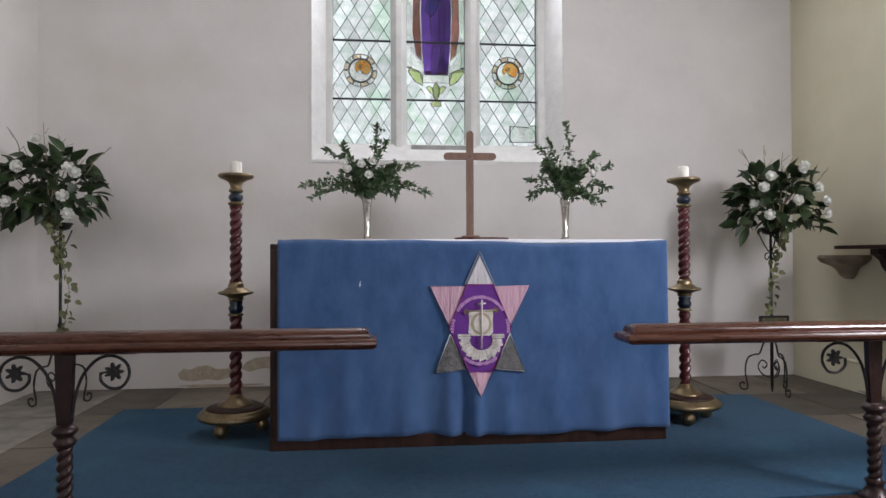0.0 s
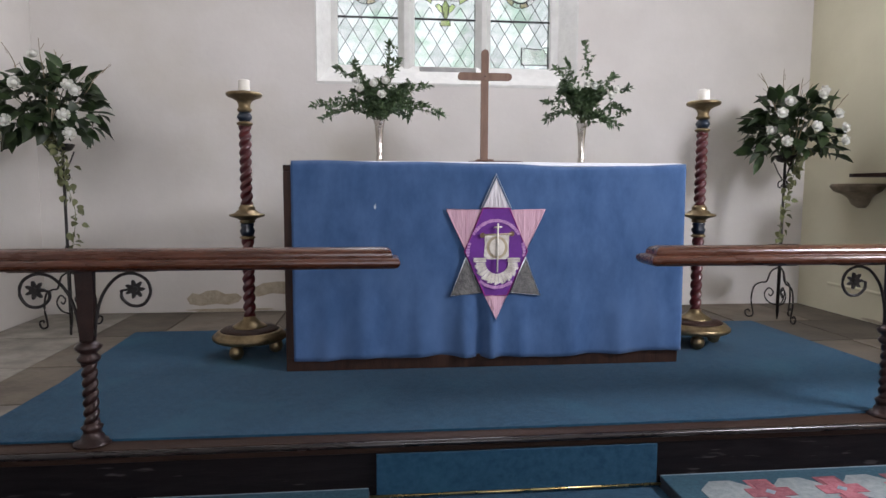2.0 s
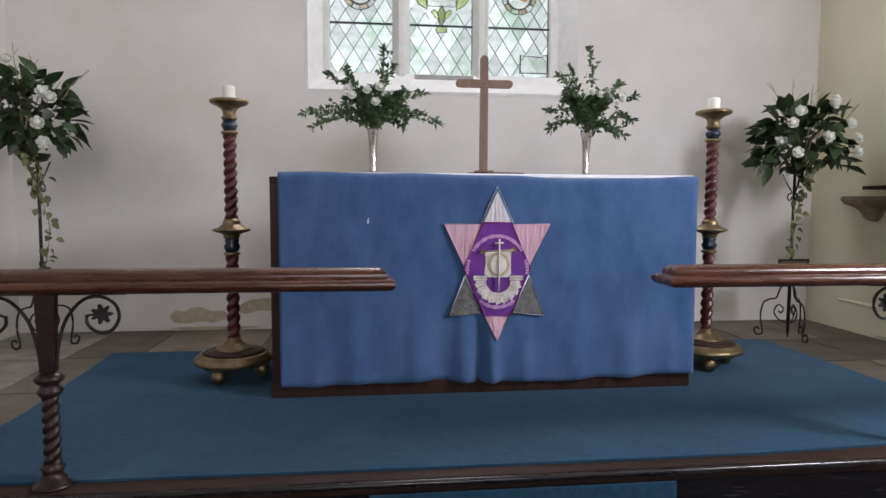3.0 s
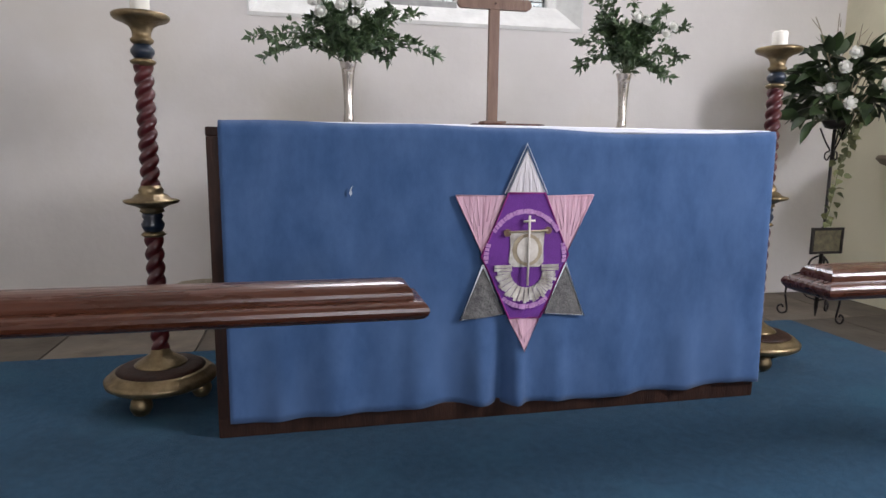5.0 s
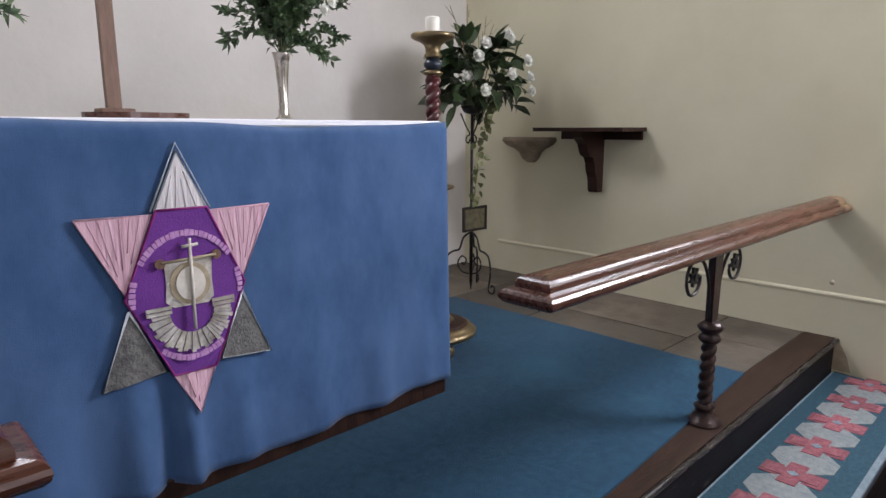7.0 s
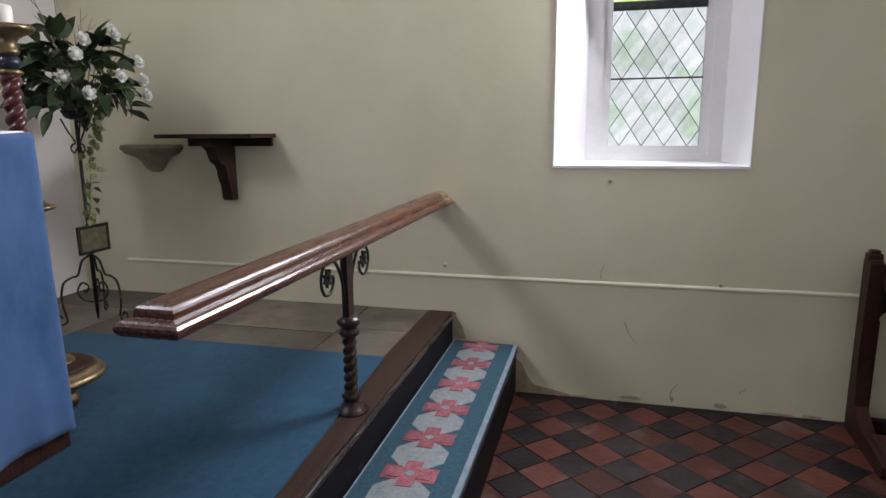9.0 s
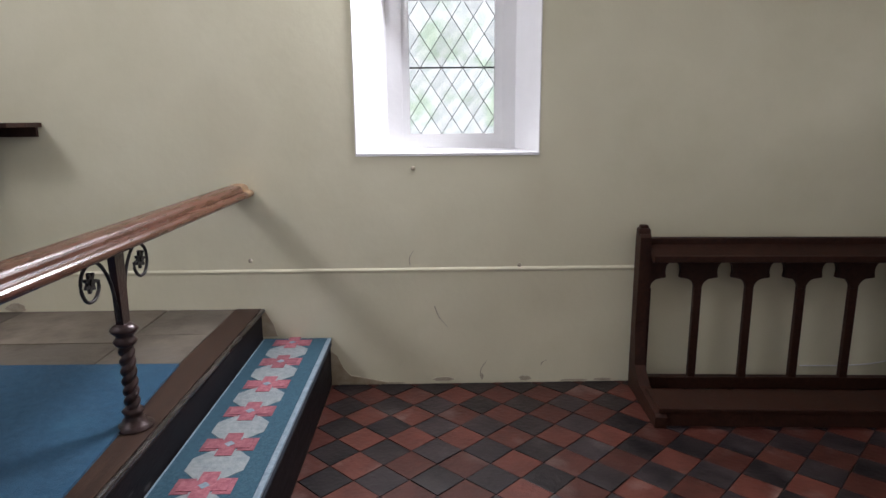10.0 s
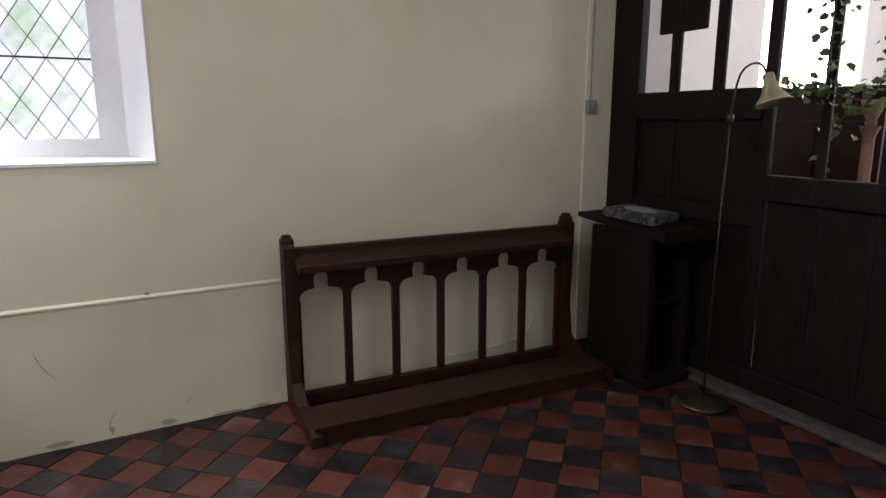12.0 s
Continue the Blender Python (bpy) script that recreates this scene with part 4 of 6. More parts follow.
for k in range(28):
    a0, a1 = math.pi * (1.0 + (k + 0.06) / 28), math.pi * (1.0 + (k + 0.94) / 28)
    cu, cv = 0.003, 0.895
    r0, r1 = 0.054, 0.098 + 0.004 * ((k * 5) % 3)
    sew("hull_strip", [(cu + r0 * math.cos(a0), cv + r0 * math.sin(a0)), (cu + r1 * math.cos(a0), cv + r1 * math.sin(a0) * 1.0), (cu + r1 * math.cos(a1), cv + r1 * math.sin(a1)), (cu + r0 * math.cos(a1), cv + r0 * math.sin(a1))],
        SATIN, 3.4 + 0.9 * (k % 2))
for s in (-1, 1):
    for q in range(2):
        u = 0.003 + s * 0.08
        sew("hull_rim", [(u - 0.03, 0.897 + 0.011 * q), (u + 0.03, 0.897 + 0.011 * q), (u + 0.03, 0.906 + 0.011 * q), (u - 0.03, 0.906 + 0.011 * q)], SATIN, 4.5)

# fair linen on the altar
bm = bmesh.new()
rows = []
for x in np.linspace(AX0 + 0.05, AX1 + 0.004, 40):
    rows.append([bm.verts.new((x, y, z)) for y, z in ((3.006, AZ + 0.006), (3.012, AZ + 0.018), (3.03, AZ + 0.022), (3.70, AZ + 0.021), (3.71, AZ + 0.015), (3.70, AZ + 0.002), (3.01, AZ + 0.002))])
for a, b in zip(rows, rows[1:]):
    for i in range(7):
        bm.faces.new((a[i], b[i], b[(i + 1) % 7], a[(i + 1) % 7]))
bm.faces.new(rows[0])
bm.faces.new(rows[-1][::-1])
tagged(part("fair_linen", bm, LINEN), "white linen cloth spread over the altar top", "altar linen")
TOP = AZ + 0.022

# cross
cross = thing("altar_cross", (0.710, 3.465, TOP), "brown wooden cross with rounded arms on an oval base", "cross")
part("base", plate(circle(0.064, -0.01, 0.155, 0.10, 36), 0.022, "z", 0.0), MAHOGANY, cross, "dark oval base board")
part("foot_block", box(-0.045, 0.05, -0.04, 0.04, 0.015, 0.034, 0.005), CROSS_WOOD, cross)
rim = [(-0.02, 0.03), (0.02, 0.03)] + circle(0, 0.610, 0.02, None, 8, 0, math.pi, False)
part("upright", plate(rim, 0.024, "y", -0.012), CROSS_WOOD, cross)
arm = circle(0.13, 0.484, 0.020, None, 8, -math.pi / 2, math.pi / 2, False) + circle(-0.13, 0.484, 0.020, None, 8, math.pi / 2, 3 * math.pi / 2, False)
part("arm", plate(arm, 0.022, "y", -0.016), CROSS_WOOD, cross)
part("peg", lathe([(0.004, 0), (0.004, 0.004)], 8), OAK_DARK, cross).matrix_local = pose(0, -0.015, 0.484, 90, 0, 0)

# ---- leaves and flowers ----


def leaf_mesh(name, length, width, mat, curl=0.25, lobes=False):
    bm = bmesh.new()
    n = 6
    mid, left, right = [], [], []
    for i in range(n + 1):
        k = i / n
        w = width * 0.5 * (math.sin(math.pi * min(k ** 0.8, 1.0)) if not lobes else (0.35 + 0.9 * abs(math.sin(2.5 * math.pi * k))) * math.sin(math.pi * (0.1 + 0.9 * k)))
        z = -curl * length * k * k
        mid.append(bm.verts.new((0, length * k, z)))
        left.append(bm.verts.new((-w - 0.0006, length * k, z + w * 0.35)))
        right.append(bm.verts.new((w + 0.0006, length * k, z + w * 0.35)))
    for i in range(n):
        bm.faces.new((mid[i], mid[i + 1], left[i + 1], left[i]))
        bm.faces.new((mid[i], right[i], right[i + 1], mid[i + 1]))
    return mesh_of(name, bm, mat, True)


def aim(at, way, roll):
    way = Vector(way).normalized()
    q = way.to_track_quat('Y', 'Z')
    return Matrix.Translation(at) @ q.to_matrix().to_4x4() @ Matrix.Rotation(roll, 4, 'Y')


def put_leaf(bm, m, length, width, curl=0.2):
    vs = [(0, 0, 0), (-width / 2, length * 0.45, width * 0.2 - curl * length * 0.2), (0, length * 0.5, -curl * length * 0.25), (width / 2, length * 0.45, width * 0.2 - curl * length * 0.2), (0, length, -curl * length)]
    v = [bm.verts.new(m @ Vector(p)) for p in vs]
    for f in ((0, 2, 1), (0, 3, 2), (1, 2, 4), (2, 3, 4)):
        bm.faces.new([v[i] for i in f])


def rose_mesh():
    bm = bmesh.new()
    r = random.Random(3)
    for layer, (rad, hgt, n) in enumerate([(0.011, 0.040, 3), (0.019, 0.040, 4), (0.026, 0.036, 5), (0.032, 0.027, 6)]):
        for k in range(n):
            a = 2 * math.pi * (k + 0.37 * layer) / n
            w = 2 * math.pi / n * 0.68
            rows = []
            for j in range(4):
                t = j / 3
                row = []
                for i in range(5):
                    b = a + w * (i / 4 - 0.5) * (1.5 - 0.4 * t)
                    rr = rad * (0.35 + 0.65 * math.sin(math.pi / 2 * t)) * (1 + 0.10 * t * layer / 3)
                    z = hgt * t + 0.003 * math.cos(i * math.pi - math.pi / 2) * t - (0.004 * layer * t * t * abs(i - 2) / 2)
                    row.append(bm.verts.new((rr * math.cos(b), rr * math.sin(b), z)))
                rows.append(row)
            for p, q in zip(rows, rows[1:]):
                for i in range(4):
                    bm.faces.new((p[i], p[i + 1], q[i + 1], q[i]))
    lathe([(0.004, 0.0), (0.014, 0.008), (0.018, 0.02), (0.014, 0.033), (0.005, 0.038)], 10, bm)
    return mesh_of("rose", bm, ROSE, True)


ROSE_ME = rose_mesh()
LAUREL_ME = [leaf_mesh("leaf", L, W, LAUREL, c) for L, W, c in ((0.125, 0.075, 0.22), (0.10, 0.06, 0.3), (0.14, 0.062, 0.15), (0.09, 0.05, 0.2))]
IVY_ME = leaf_mesh("leaf", 0.05, 0.05, IVY, 0.15, True)
HOP_ME = leaf_mesh("leaf", 0.045, 0.036, PALE_LEAF, 0.25)


def put(name, me, m, parent):
    ob = new(name, me)
    ob.parent = parent
    ob.matrix_local = m
    return ob


def pedestal_flowers(at, label, seed, roses, trail, spread=(0.41, 0.36)):
    """A loose dome of large dark leaves with white roses, dry twigs and a trail of pale leaves."""
    r = random.Random(seed)
    t = thing("pedestal_flowers", at, label, "flowers", "pedestal flower arrangements")
    for k in range(230):
        a, e = r.uniform(0, 2 * math.pi), math.asin(r.uniform(-0.5, 0.98))
        way = Vector((math.cos(a) * math.cos(e), math.sin(a) * math.cos(e), math.sin(e)))
        rad = r.uniform(0.35, 1.0) ** 0.7
        p = Vector((way.x * (spread[0] - 0.11) * rad, way.y * (spread[0] - 0.16) * rad, 0.13 + way.z * (spread[1] - 0.06) * rad))
        droop = Vector((r.uniform(-0.9, 0.9), r.uniform(-0.9, 0.9), r.uniform(-1.1, 0.5)))
        put("leaf", r.choice(LAUREL_ME), aim(p, way + droop, r.uniform(-1.0, 1.0)), t)
    for k in range(26):
        core = bmesh.new()
        a, e = r.uniform(0, 2 * math.pi), r.uniform(-0.2, 1.3)
        tip = Vector((math.cos(a) * math.cos(e) * spread[0] * 0.8, math.sin(a) * math.cos(e) * spread[0] * 0.7, 0.1 + math.sin(e) * spread[1]))
        tube([(0, 0, -0.10), tip * 0.5 + Vector((0, 0, 0.03)), tip], 0.003, 5, core, 0.0015)
        part("stem", core, STEM, t)
    twigs = bmesh.new()
    for dx, dz in ((-0.26, 0.54), (-0.05, 0.58), (0.02, 0.52), (0.36, 0.42), (0.12, 0.48)):
        x, y = dx + r.uniform(-0.03, 0.03), r.uniform(-0.05, 0.08)
        tube([(0, 0, 0), (x * 0.6, y, dz * 0.6), (x * 0.8 + r.uniform(-0.03, 0.03), y, dz * 0.82), (x, y, dz)], 0.004, 5, twigs, 0.0018)
        for q in range(3):
            b = Vector((x * (0.6 + 0.13 * q), y, dz * (0.6 + 0.14 * q)))
            tube([b, b + Vector((r.uniform(-0.06, 0.06), r.uniform(-0.03, 0.03), r.uniform(0.02, 0.07)))], 0.0022, 4, twigs, 0.001)
    part("dry_twig", twigs, TWIG, t, "thin dry twigs above the leaves")
    for u, w, v in roses:
        u, w = u * 0.9, w * 0.9
        put("rose", ROSE_ME, aim((u, w, v), (u * 1.2, -0.5 + w, v * 0.5 + 0.05), 0) @ Matrix.Rotation(-math.pi / 2, 4, 'X') @ Matrix.Rotation(r.uniform(0, 6), 4, 'Z') @ Matrix.Scale(1.0, 4), t)
    stem = smooth_points(trail, 10)
    tr = part("trailing_stem", tube(trail, 0.002, 5), PALE_LEAF, t, "trailing stem of pale hop-like leaves")
    for i, p in enumerate(stem):
        dense = max(1, int(3.4 * (1 - i / len(stem))))
        for q in range(dense):
            o = Vector((r.gauss(0, 0.018), r.gauss(0, 0.018), r.gauss(0, 0.012)))
            put("leaf", HOP_ME, aim(p + o, (r.uniform(-1, 1), r.uniform(-1, 1), r.uniform(-1.2, 0.1)), r.uniform(-1, 1)), tr)
    return t


def flower_stand(at, label, top, rz=0.0):
    """A black wrought-iron pedestal on scrolled feet."""
    t = thing("flower_stand", at, label, "flower stand", "wrought iron flower stands", rz=rz)
    part("pole", lathe([(0.011, 0.05), (0.011, 0.5), (0.015, 0.505), (0.015, 0.52), (0.009, 0.53), (0.009, top - 0.01), (0.012, top)], 10), IRON, t, smooth=True)
    part("spike", lathe([(0.003, 0.0), (0.012, 0.06)], 8), IRON, t)
    for k in range(3):
        m = Matrix.Rotation(2 * math.pi * k / 3 + 0.5, 4, 'Z')
        leg = [(0.010, 0, 0.36), (0.05, 0, 0.33), (0.075, 0, 0.26), (0.11, 0, 0.25), (0.15, 0, 0.22), (0.165, 0, 0.13), (0.15, 0, 0.03), (0.165, 0, 0.007), (0.19, 0, 0.010), (0.20, 0, 0.04), (0.18, 0, 0.055), (0.17, 0, 0.04)]
        part("leg", tube([m @ Vector(p) for p in leg], 0.006, 6), IRON, t, smooth=True)
        curl = [(0.012, 0, 0.10), (0.06, 0, 0.12), (0.085, 0, 0.17), (0.06, 0, 0.215), (0.03, 0, 0.19), (0.045, 0, 0.16), (0.058, 0, 0.175)]
        part("scroll", tube([m @ Vector(p) for p in curl], 0.005, 6), IRON, t, smooth=True)
        arm = [(0.010, 0, top - 0.16), (0.022, 0, top - 0.185), (0.036, 0, top - 0.17), (0.032, 0, top - 0.145), (0.014, 0, top - 0.13), (0.04, 0, top - 0.08), (0.07, 0, top - 0.01)]
        part("holder_arm", tube([m @ Vector(p) for p in arm], 0.0045, 6), IRON, t, smooth=True)
    part("bowl", lathe([(0.02, top - 0.015), (0.05, top - 0.005), (0.07, top + 0.03), (0.066, top + 0.034), (0.045, top + 0.01), (0.02, top)], 20), IRON, t, smooth=True)
    return t


RSTAND = (2.865, 4.0)
LSTAND = (-1.80, 4.08)
rs = flower_stand((*RSTAND, PLAT), "black wrought-iron flower stand with a small framed card", 1.09)
frame_part = part("card_frame", ring_plate([(-0.105, 0.375), (0.105, 0.375), (0.105, 0.525), (-0.105, 0.525)], [(-0.09, 0.39), (0.09, 0.39), (0.09, 0.51), (-0.09, 0.51)], 0.014, "y", -0.035), IRON, rs, "black frame holding a faded card")
part("card", box(-0.091, 0.091, -0.03, -0.024, 0.389, 0.511), PICTURE, frame_part)
flower_stand((*LSTAND, PLAT), "black wrought-iron flower stand in the corner", 1.12, 25)
pedestal_flowers((RSTAND[0] + 0.04, RSTAND[1] - 0.02, 1.565), "white roses and dark laurel on a tall stand by the shelf", 11,
                 [(-0.2, -0.22, 0.33), (-0.24, -0.2, 0.26), (-0.06, -0.31, 0.17), (0.10, -0.3, 0.25), (-0.23, -0.25, 0.08), (0.20, -0.24, 0.17), (0.18, -0.27, 0.09), (0.14, -0.1, 0.42), (0.05, -0.2, 0.38), (-0.27, -0.14, 0.15)],
                 [(0.0, -0.10, 0.05), (-0.04, -0.10, -0.08), (-0.08, -0.08, -0.25), (-0.09, -0.07, -0.40), (-0.12, -0.07, -0.55)])
pedestal_flowers((LSTAND[0] - 0.02, LSTAND[1] - 0.10, 1.64), "white roses and dark laurel on a tall stand in the corner", 23,
                 [(-0.28, -0.25, 0.12), (-0.26, -0.2, 0.22), (-0.02, -0.33, 0.26), (-0.08, -0.33, 0.06), (-0.17, -0.32, 0.03), (-0.16, -0.32, -0.02), (0.22, -0.27, 0.1), (0.24, -0.25, 0.0), (0.22, -0.2, 0.27), (0.26, -0.2, 0.24), (-0.02, -0.1, 0.45), (-0.2, -0.2, -0.02)],
                 [(0.06, -0.12, 0.0), (0.14, -0.16, -0.14), (0.15, -0.15, -0.28), (0.19, -0.15, -0.44), (0.17, -0.15, -0.62), (0.15, -0.15, -0.72)])


def vase(at):
    t = thing("vase", at, "tall slender silver trumpet vase on the altar", "vase", "altar vases")
    part("body", lathe([(0.030, 0.0), (0.032, 0.006), (0.022, 0.016), (0.017, 0.026), (0.020, 0.034), (0.0155, 0.045), (0.018, 0.12), (0.024, 0.20), (0.030, 0.225), (0.0325, 0.23), (0.028, 0.226), (0.02, 0.19), (0.012, 0.06)], 24), SILVER, t, smooth=True)
    part("foot_ring", lathe([(0.034, 0.0), (0.036, 0.004), (0.031, 0.009)], 24), SILVER, t, smooth=True)
    return t


def spray(at, label, seed, stems, roses):
    """Sprigs of small evergreen leaves; stems: (x, y, z) tips."""
    r = random.Random(seed)
    t = thing("altar_flowers", at, label, "flowers", "altar flower arrangements")
    for tip in stems:
        bm, sb = bmesh.new(), bmesh.new()
        tip = Vector(tip)
        side = Vector((r.uniform(-0.03, 0.03), r.uniform(-0.03, 0.03), 0.05))
        pts = [(0, 0, -0.02), tip * 0.45 + side, tip]
        tube(pts, 0.0022, 4, sb, 0.001)
        path = smooth_points(pts, 12)
        for i in range(7, len(path)):
            way = path[i] - path[i - 1]
            for q in range(3):
                out = Vector((r.uniform(-1, 1), r.uniform(-1, 1), r.uniform(-0.6, 1))).normalized()
                size = r.uniform(0.026, 0.042)
                put_leaf(bm, aim(path[i], way.normalized() * 0.9 + out, r.uniform(-1.5, 1.5)), size, size * 0.48)
            if i % 4 == 0 and i < len(path) - 3:
                b = path[i] + Vector((r.uniform(-0.05, 0.05), r.uniform(-0.04, 0.04), r.uniform(-0.01, 0.05)))
                for q in range(9):
                    p = path[i].lerp(b, 0.3 + q * 0.09)
                    put_leaf(bm, aim(p, (r.uniform(-1, 1), r.uniform(-1, 1), r.uniform(-0.4, 1)), r.uniform(-1.5, 1.5)), 0.030, 0.014)
        s = part("sprig", bm, BOX_LEAF, t, "sprig of small evergreen leaves")
        part("stem", sb, STEM, s)
    for u, w, v in roses:
        put("rose", ROSE_ME, aim((u, w, v), (u, -0.6, 0.25), 0) @ Matrix.Rotation(-math.pi / 2, 4, 'X') @ Matrix.Scale(0.66, 4), t)
    return t


def tips(seed, n, wide, high, ext):
    r = random.Random(seed)
    out = [(r.uniform(-0.75, 0.75) * wide, r.uniform(-0.10, 0.10), r.uniform(0.05, 1.05) * high) for _ in range(n)]
    return out + [(x, y, z * 1.3) for x, y, z in ext]


vase((0.131, 3.375, TOP))
vase((1.242, 3.39, TOP))
spray((0.134, 3.375, TOP + 0.235), "evergreen sprigs and white roses in a silver vase", 5,
      tips(2, 22, 0.22, 0.2, [(-0.30, 0, 0.00), (-0.34, -0.03, 0.05), (-0.26, -0.05, 0.04), (0.33, 0, 0.02), (0.25, -0.04, 0.05), (0.26, 0.02, 0.14), (0.05, 0, 0.30), (0.10, 0.02, 0.24), (-0.22, 0, 0.20), (-0.14, 0, 0.22)]),
      [(-0.10, -0.10, 0.14), (0.01, -0.11, 0.11), (-0.03, -0.08, 0.17), (0.03, -0.05, 0.19), (-0.12, -0.06, 0.18)])
spray((1.245, 3.39, TOP + 0.235), "evergreen sprigs and white roses in a silver vase", 9,
      tips(6, 22, 0.18, 0.2, [(0.20, 0, -0.01), (0.24, -0.02, 0.05), (0.26, 0.0, 0.15), (-0.20, 0, 0.01), (-0.22, -0.03, 0.08), (0.0, 0, 0.33), (0.18, 0.02, 0.20), (-0.16, 0, 0.22), (0.14, -0.05, -0.01), (-0.1, 0, 0.25)]),
      [(-0.01, -0.09, 0.19), (0.03, -0.09, 0.18), (0.16, -0.06, 0.17), (0.13, -0.06, 0.14), (-0.06, -0.08, 0.17)])


# ---- tall candlesticks ----


def candlestick(at, label):
    t = thing("candlestick", at, label, "candlestick", "tall altar candlesticks")
    t.matrix_world = pose(*at) @ Matrix.Diagonal((1.05, 1.05, 1.028, 1))
    base = part("base", lathe([(0.11, 0.075), (0.166, 0.078), (0.180, 0.088), (0.182, 0.102), (0.172, 0.112), (0.164, 0.114), (0.159, 0.124), (0.146, 0.130)], 40), GILT, t, "tarnished gilt turned base", smooth=True)
    part("base_band", lathe([(0.147, 0.128), (0.128, 0.140), (0.085, 0.146)], 40), OAK_DARK, base, smooth=True)
    part("base_dome", lathe([(0.088, 0.144), (0.080, 0.152), (0.052, 0.170), (0.034, 0.185), (0.030, 0.20)], 32), GILT, base, smooth=True)
    for k in range(3):
        a = 2 * math.pi * k / 3 - math.pi / 2 - 0.35
        part("ball_foot", lathe([(0.010, 0.003), (0.024, 0.010), (0.034, 0.028), (0.036, 0.040), (0.030, 0.060), (0.018, 0.076)], 16, None, (0.125 * math.cos(a), 0.125 * math.sin(a), 0)), GILT, t, smooth=True)
    part("lower_shaft", barley(0.195, 0.60, 0.031, 4.2, 0.42), BARLEY_RED, t, "oxblood barley-twist shaft", smooth=True)
    part("lower_ring", lathe([(0.030, 0.596), (0.040, 0.604), (0.030, 0.614)], 24), GILT, t, smooth=True)
    part("lower_knop", lathe([(0.026, 0.612), (0.034, 0.628), (0.037, 0.640), (0.028, 0.656), (0.034, 0.668), (0.028, 0.68)], 24), BARLEY_BLUE, t, "dark blue painted knop", smooth=True)
    part("middle_dish", lathe([(0.028, 0.676), (0.039, 0.684), (0.034, 0.692), (0.050, 0.702), (0.080, 0.711), (0.087, 0.717), (0.085, 0.723), (0.060, 0.729), (0.050, 0.740), (0.037, 0.746), (0.040, 0.756), (0.030, 0.772)], 32), GILT, t, "gilt turned dish", smooth=True)
    part("upper_shaft", barley(0.770, 1.165, 0.031, 4.6, 0.42), BARLEY_RED, t, "oxblood barley-twist shaft", smooth=True)
    part("upper_ring", lathe([(0.026, 1.162), (0.038, 1.172), (0.040, 1.178), (0.026, 1.186)], 24), GILT, t, smooth=True)
    part("upper_knop", lathe([(0.024, 1.184), (0.036, 1.204), (0.036, 1.214), (0.024, 1.232)], 24), BARLEY_BLUE, t, "dark blue painted knop", smooth=True)
    part("cup", lathe([(0.024, 1.230), (0.034, 1.238), (0.036, 1.246), (0.028, 1.253), (0.029, 1.270), (0.036, 1.285), (0.054, 1.297), (0.078, 1.306), (0.086, 1.313), (0.087, 1.322), (0.082, 1.327), (0.072, 1.325), (0.03, 1.320)], 36), GILT, t, "gilt drip cup", smooth=True)
    return t


def candle(at):
    return tagged(part("candle", lathe([(0.029, 0.0), (0.030, 0.006), (0.030, 0.062), (0.026, 0.068), (0.022, 0.063), (0.004, 0.061), (0.003, 0.074), (0.001, 0.076)], 20, None, at), WAX, smooth=True),
                  "short thick white candle with a burnt wick", "candle", "candles")


candlestick((-0.558, 3.34, PLAT + 0.008), "barley-twist oxblood and gilt candlestick on three balls")
candlestick((1.916, 3.34, PLAT + 0.008), "barley-twist oxblood and gilt candlestick on three balls")
candle((-0.558, 3.34, PLAT + 0.008 + 1.362))
candle((1.916, 3.34, PLAT + 0.008 + 1.362))

# ---- communion rails ----
RY, RZ = 2.20, 1.056
TIERS = [(0.050, 0.0), (0.056, 0.001), (0.066, 0.006), (0.0725, 0.013), (0.075, 0.021), (0.0735, 0.028), (0.069, 0.034), (0.063, 0.0375),
         (0.0500, 0.0395), (0.0475, 0.0405), (0.0475, 0.0465), (0.0465, 0.053), (0.0435, 0.0590), (0.0385, 0.0640), (0.032, 0.0678), (0.023, 0.0705), (0.010, 0.0722)]


def moulding(x0, x1, free):
    """A stepped rail along x whose moulding returns round its free end (-1: at x0, 1: at x1, 0: none)."""
    bm = bmesh.new()
    rings = []
    for y, z in TIERS:
        back = 0.075 - y
        a, b = (x0 + back if free < 0 else x0), (x1 - back if free > 0 else x1)
        rings.append([bm.verts.new((u, RY + v, RZ + z)) for u, v in ((a, -y), (b, -y), (b, y), (a, y))])
    for p, q in zip(rings, rings[1:]):
        for k in range(4):
            bm.faces.new((p[k], p[(k + 1) % 4], q[(k + 1) % 4], q[k]))
    bm.faces.new(rings[0][::-1])
    bm.faces.new(rings[-1])
    mitre = [e for e in bm.edges if e.calc_face_angle(0) > 0.9 and abs(e.verts[0].co.z - e.verts[1].co.z) > 1e-5]
    bmesh.ops.bevel(bm, geom=mitre, offset=0.002, segments=2, affect='EDGES')
    return bm


def up_z(z):
    """Heights of the post's mouldings, from platform to rail."""
    return PLAT + (z - 0.383) * (RZ - PLAT) / 0.585


